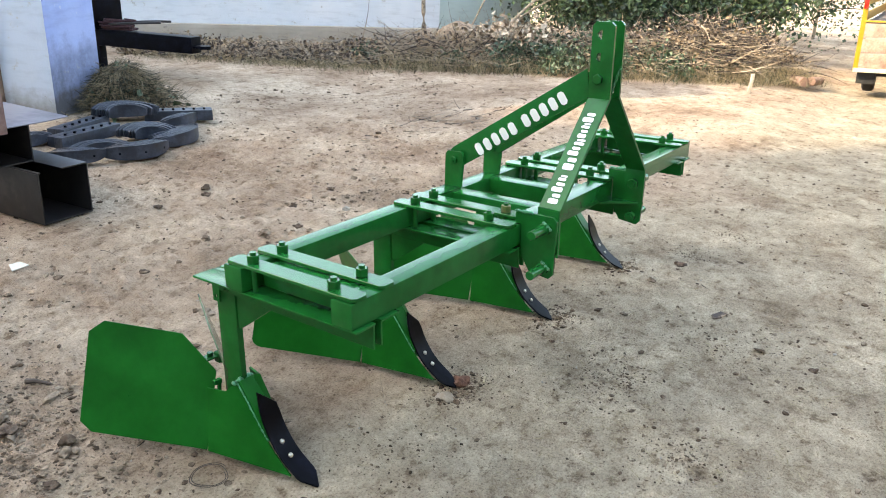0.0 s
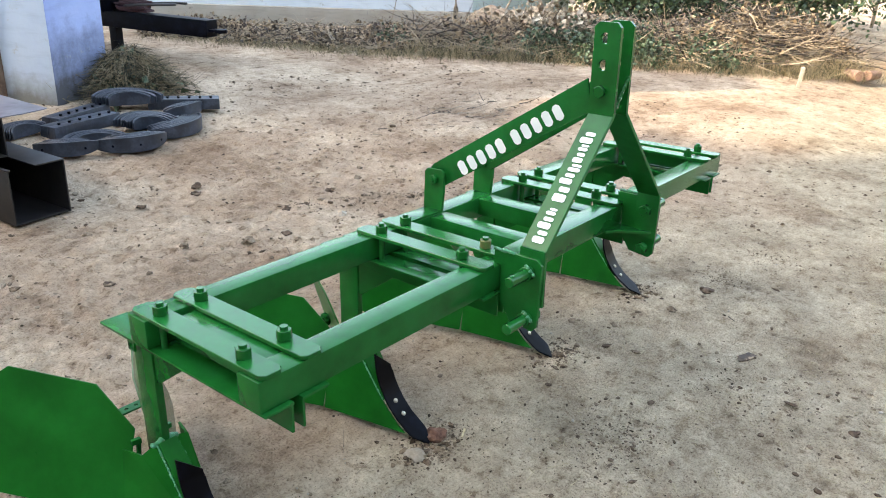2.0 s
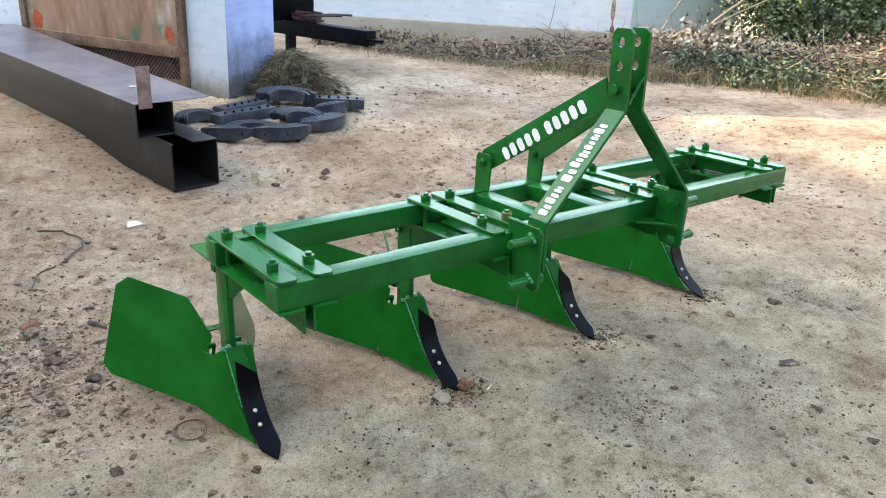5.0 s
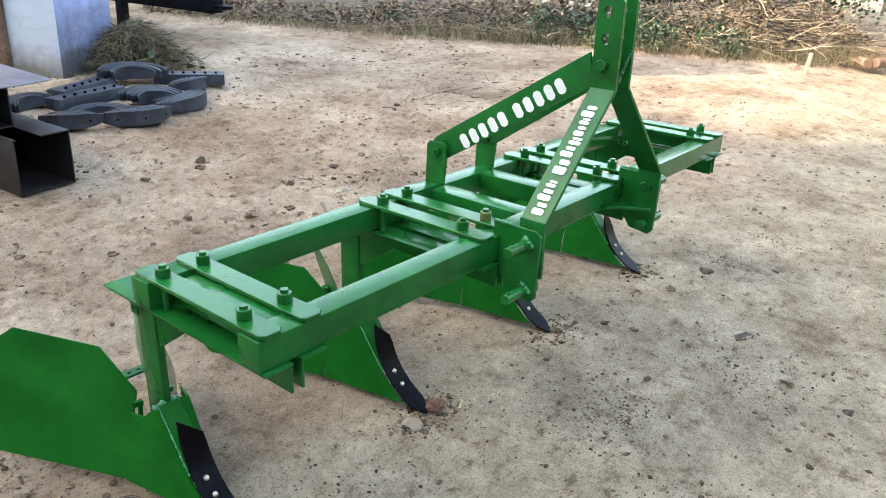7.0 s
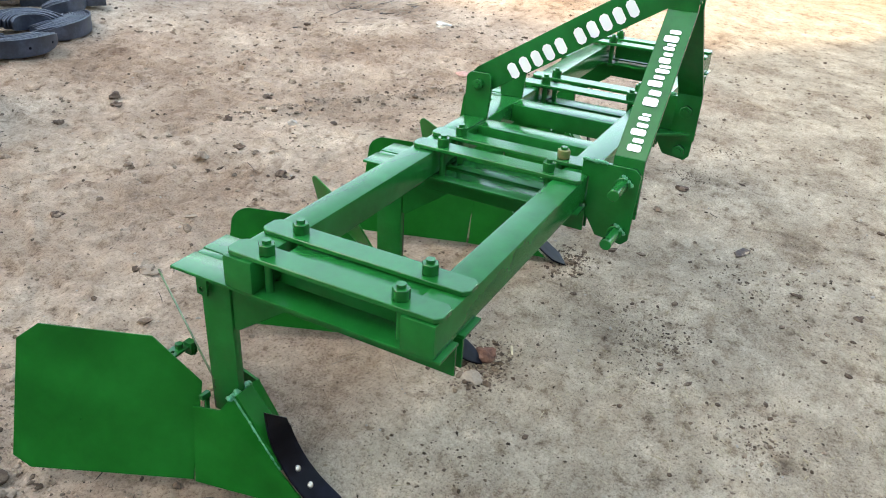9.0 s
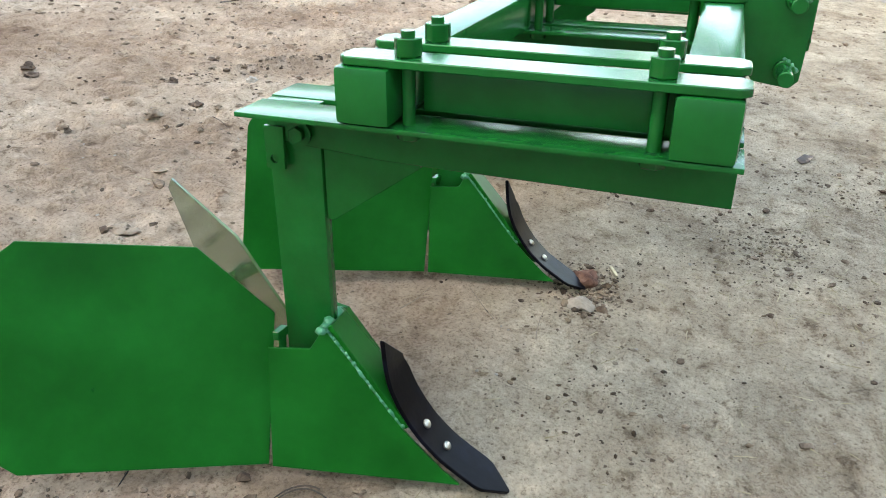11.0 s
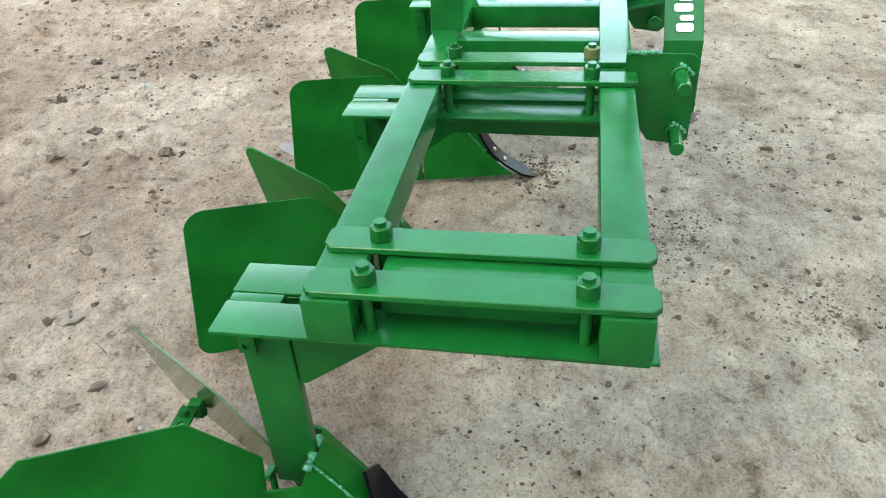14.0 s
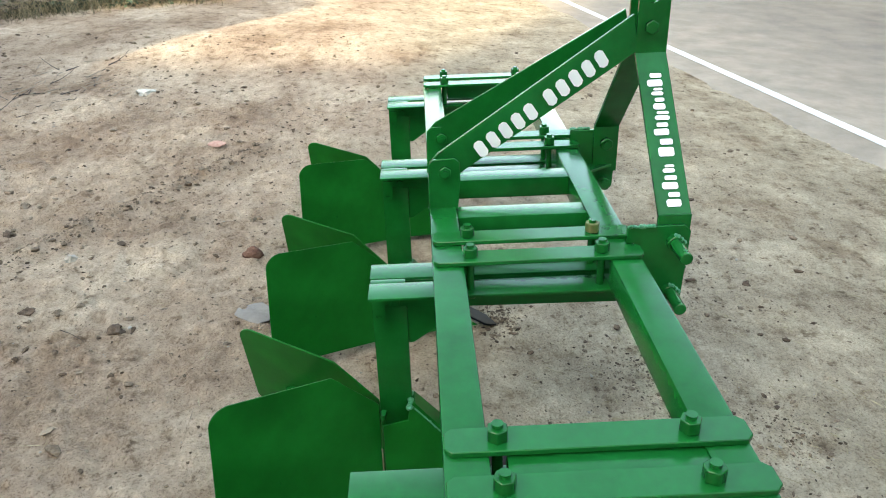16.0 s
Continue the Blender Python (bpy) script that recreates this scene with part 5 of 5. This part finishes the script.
# ---- small things on the earth ----
def lump(seed, r, squash=0.6, jag=0.35, sub=2):
    bm = bmesh.new()
    bmesh.ops.create_icosphere(bm, subdivisions=sub, radius=r)
    for v in bm.verts:
        k = 1 + jag * noise.noise(v.co / r * 1.1 + Vector((seed * 7.3, seed * 3.1, 0))) + 0.5 * jag * noise.noise(v.co / r * 2.7 + Vector((seed, 0, seed)))
        v.co *= k
        v.co.z = max(v.co.z * squash, -0.3 * r)
    return bm


def stone(name, x, y, r, mat, label, category, seed, squash=0.6, group="", jag=0.35):
    ob = thing(name, lump(seed, r, squash, jag, 3), mat, label, category, group, smooth=40)
    ob.matrix_basis = pose(x, y, ground_height(x, y) + 0.25 * r * squash, 0, 0, seed * 77)
    return ob


stone("brick_piece", 0.855, -0.170, 0.034, REDSTONE, "lump of dark red brick beside a plough point", "brick piece", 1, 0.75, jag=0.6)
stone("flat_stone", 0.738, -0.178, 0.036, TAN, "flat tan stone beside a plough point", "stone", 2, 0.35)
stone("brick_piece", 2.16, 0.84, 0.045, REDSTONE, "broken red brick lying on the earth", "brick piece", 3, 0.7)
stone("brick_piece", 3.64, 1.33, 0.05, PINKBRICK, "flat pink brick chip lying on the earth", "brick piece", 4, 0.15)
stone("brick_piece", -0.40, 1.18, 0.04, REDSTONE, "dull red brick end among the loose clods", "brick piece", 6, 0.5)
stone("flat_stone", 1.68, 0.74, 0.075, GREYSTONE, "flat grey-blue stone bedded in the earth", "stone", 5, 0.10)
stone("litter", 4.82, 2.12, 0.06, PAPER, "crumpled white litter on the earth", "litter", 8, 0.6, jag=0.7)
stone("stone", -0.30, 0.62, 0.026, CLOD, "rough grey stone on the loose earth", "stone", 9, 0.7)
for k, (x, y, r, mat, sq) in enumerate((
        (1.713, 1.617, 0.032, DARKCLOD, 0.6), (2.140, 1.619, 0.030, PALE, 0.7), (2.376, 1.985, 0.034, DARKCLOD, 0.6), (2.711, 2.063, 0.030, CLOD, 0.6),
        (1.468, 1.635, 0.040, CLOD, 0.4), (1.795, 2.581, 0.036, DARKCLOD, 0.6), (1.975, 1.928, 0.032, DARKCLOD, 0.6), (1.193, 1.821, 0.030, CLOD, 0.6),
        (0.610, 1.073, 0.042, CLOD, 0.35), (0.713, 1.697, 0.030, DARKCLOD, 0.5), (1.730, 2.505, 0.036, DARKCLOD, 0.6), (1.343, 2.479, 0.030, DARKCLOD, 0.5),
        (2.681, -0.407, 0.038, DARKCLOD, 0.4), (2.355, -0.362, 0.028, CLOD, 0.5), (-0.023, -0.195, 0.016, DARKCLOD, 0.8), (-0.444, 0.453, 0.026, DARKCLOD, 0.7),
        (-0.428, 1.083, 0.045, CLOD, 0.7), (-0.382, 0.036, 0.024, DARKCLOD, 0.6), (1.891, -1.257, 0.022, DARKCLOD, 0.6), (-0.381, 0.916, 0.040, CLOD, 0.6),
        (-0.399, 0.822, 0.036, DARKCLOD, 0.6), (-0.325, 0.563, 0.034, CLOD, 0.6), (1.560, 1.228, 0.034, DARKCLOD, 0.5))):
    dark = mat is DARKCLOD
    stone("earth_clod", x, y, 0.8 * r, mat, "dark brown earth clod lying on the yard" if dark else "dry pale brown lump of earth on the yard", "earth clod", 50 + k, sq, "earth clods", 0.8)
thing("wood_splinter", box(-0.004, 0.004, -0.026, 0.026, 0, 0.005, 0.001), STRAW, "pale splinter of wood on the earth", "wood chip").matrix_basis = pose(0.927, -0.233, ground_height(0.927, -0.233) + 0.002, 0, 0, -63)
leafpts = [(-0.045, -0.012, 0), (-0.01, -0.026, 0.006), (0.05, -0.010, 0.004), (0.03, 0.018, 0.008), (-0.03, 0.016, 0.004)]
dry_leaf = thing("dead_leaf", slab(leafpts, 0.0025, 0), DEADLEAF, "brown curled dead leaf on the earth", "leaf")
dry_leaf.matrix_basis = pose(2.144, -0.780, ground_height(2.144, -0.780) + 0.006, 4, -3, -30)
pts = [Vector((-0.198, 1.075, 0.012)), Vector((-0.180, 1.040, 0.020)), Vector((-0.150, 0.990, 0.012))]
thing("wood_chip", sweep(pts, 0.011, 6, 0.4), WIRE, "dark splinter of bark on the earth", "wood chip")
tri = slab([(0.27, 2.12, 0.012), (0.36, 2.13, 0.014), (0.35, 2.20, 0.016), (0.29, 2.19, 0.02)], 0.006, 0.001)
thing("paper_scrap", tri, PAPER, "crumpled pale paper scrap on the earth", "paper")
ring = [Vector((-0.12 + (0.062 - 0.0012 * a) * math.cos(a) * (1 + 0.06 * math.sin(3 * a)), 0.115 + (0.062 - 0.0008 * a) * math.sin(a), 0.006 + 0.002 * math.sin(2 * a))) for a in np.linspace(0, 12.2, 80)]
thing("wire_ring", sweep(ring, 0.0014, 6), WIRE, "thin bent wire ring lying on the earth", "wire")
cordpts = [Vector((-0.15, 2.30, 0.01)), Vector((-0.04, 2.24, 0.016)), Vector((0.02, 2.10, 0.01)), Vector((-0.01, 1.95, 0.014)), Vector((-0.14, 1.80, 0.01)), Vector((-0.26, 1.72, 0.014)), Vector((-0.30, 1.60, 0.01)), Vector((-0.36, 1.52, 0.012))]
fine = []
for k in range(len(cordpts) - 1):
    for s in range(4):
        fine.append(cordpts[k].lerp(cordpts[k + 1], s / 4) + Vector((0.008 * math.sin(k * 3 + s), 0.008 * math.cos(k * 2 + s), 0)))
thing("dry_root", sweep(fine, 0.006, 6, 0.6), WIRE, "dark dry root trailing over the earth", "root")


def scatter():
    """Clods, grit, straw and dark crumbs strewn over the yard."""
    rng = random.Random(21)
    shapes = []
    for k in range(6):
        bm = lump(k + 30, 1.0, 0.7, 0.95, 1)
        bm.verts.ensure_lookup_table()
        shapes.append(([v.co.copy() for v in bm.verts], [tuple(v.index for v in f.verts) for f in bm.faces]))
        bm.free()

    def drop(verts, faces, x, y, r):
        vs, fs = shapes[rng.randrange(6)]
        b = len(verts)
        a, sq = rng.uniform(0, 6.28), rng.uniform(0.6, 1.2)
        c, s = math.cos(a), math.sin(a)
        z = ground_height(x, y) + 0.12 * r
        for v in vs:
            px, py = v.x * sq, v.y / sq
            verts.append((x + r * (px * c - py * s), y + r * (px * s + py * c), z + r * v.z))
        faces.extend(tuple(i + b for i in f) for f in fs)

    cv, cf, pv, pf, dv, df = [], [], [], [], [], []
    for _ in range(12500):
        x, y = rng.uniform(-1.2, 6.5), rng.uniform(-2.0, 5.0)
        far = noise.noise((x * 0.8, y * 0.8, 9))
        if y < 0.2 and rng.random() < 0.62:
            continue
        if far < -0.05 and rng.random() < 0.6:
            continue
        drop(cv, cf, x, y, min(0.022, 0.0015 + rng.expovariate(1 / 0.0036)))
    for _ in range(6500):                                    # loose clods at the yard's near left
        x, y = rng.gauss(-0.62, 0.32), rng.gauss(0.85, 0.40)
        drop(cv, cf, x, y, min(0.012, 0.0010 + rng.expovariate(1 / 0.0026)))
    for cx, cy, n, sp in ((0.8, -0.18, 150, 0.055), (1.62, -0.17, 110, 0.05), (2.42, -0.16, 80, 0.05), (2.75, 1.25, 420, 0.32), (1.25, -0.62, 220, 0.10), (0.95, -1.0, 200, 0.10), (1.9, -1.0, 160, 0.14), (0.42, -0.28, 60, 0.12), (3.3, 1.5, 160, 0.3)):
        for _ in range(n):
            drop(cv, cf, rng.gauss(cx, sp * 1.4), rng.gauss(cy, sp), min(0.010, 0.0012 + rng.expovariate(1 / 0.0024)))
    for _ in range(650):                                     # crumbs thrown up along the wheel track
        x = rng.uniform(2.0, 3.6)
        y = 1.3 - 0.56 * (x - 2.81) + 1.146 * rng.gauss(0.18, 0.05)
        drop(cv, cf, x, y, min(0.016, 0.0015 + rng.expovariate(1 / 0.0032)))
    for _ in range(1600):
        drop(pv, pf, rng.uniform(-1.0, 5.5), rng.uniform(-2.3, 4.5), min(0.008, 0.0012 + rng.expovariate(1 / 0.0014)))
    for _ in range(3600):
        x, y = rng.uniform(-1.0, 4.5), rng.uniform(-2.3, 3.0)
        if rng.random() < 0.55:
            cx, cy, sp = rng.choice(((1.3, -0.62, 0.09), (0.95, -1.02, 0.09), (0.35, -0.30, 0.14), (1.0, -0.45, 0.2), (1.9, -0.9, 0.14), (0.85, -0.2, 0.06), (1.65, -0.18, 0.05), (2.9, -0.4, 0.06), (3.4, -0.5, 0.09)))
            x, y = rng.gauss(cx, sp), rng.gauss(cy, sp)
        drop(dv, df, x, y, min(0.0065, 0.0010 + rng.expovariate(1 / 0.0014)))
    for cx, cy in ((0.79, -0.19), (1.61, -0.18), (2.40, -0.17)):  # soil broken up where the points press in
        for _ in range(130):
            drop(dv, df, rng.gauss(cx, 0.07), rng.gauss(cy, 0.035), min(0.013, 0.0015 + rng.expovariate(1 / 0.0034)))
    raw("soil_clods", cv, cf, CLOD, "brown earth clods and crumbs strewn over the yard", "soil")
    raw("pale_grit", pv, pf, PALE, "pale grit and chips strewn over the yard", "gravel")
    raw("dark_crumbs", dv, df, CRUMB, "dark crumbs of slag and bark on the earth", "gravel")
    sv, sf = [], []
    for _ in range(1250):
        x, y = rng.uniform(-0.8, 4.5), rng.uniform(-2.4, 3.0)
        if rng.random() < 0.45:
            x, y = rng.gauss(1.3, 0.7), rng.gauss(-0.9, 0.4)
        a = rng.uniform(0, 6.28)
        add_twig(sv, sf, Vector((x, y, ground_height(x, y) + 0.004)), Vector((math.cos(a), math.sin(a), rng.gauss(0.03, 0.05))), 0.010 + min(0.07, rng.expovariate(1 / 0.020)), rng.uniform(0.0009, 0.0018), rng, 0.2)
    raw("straw", sv, sf, STRAW, "bits of dry straw strewn over the yard", "straw")
    tv, tf = [], []
    for _ in range(110):
        x, y = rng.uniform(-0.5, 8.0), rng.uniform(-1.6, 3.4)
        a = rng.uniform(0, 6.28)
        add_twig(tv, tf, Vector((x, y, ground_height(x, y) + 0.004)), Vector((math.cos(a), math.sin(a), 0)), rng.uniform(0.04, 0.18), 0.0018, rng, 0.3)
    for _ in range(70):                                      # sticks and scraps dropped together in the yard
        x, y = rng.gauss(4.8, 0.45), rng.gauss(2.85, 0.22)
        a = rng.gauss(-0.35, 0.6)
        add_twig(tv, tf, Vector((x, y, ground_height(x, y) + 0.006)), Vector((math.cos(a), math.sin(a), 0)), rng.uniform(0.06, 0.42), rng.uniform(0.002, 0.006), rng, 0.2)
    raw("fallen_twigs", tv, tf, TWIG, "thin dry twigs lying on the earth", "twigs")


scatter()
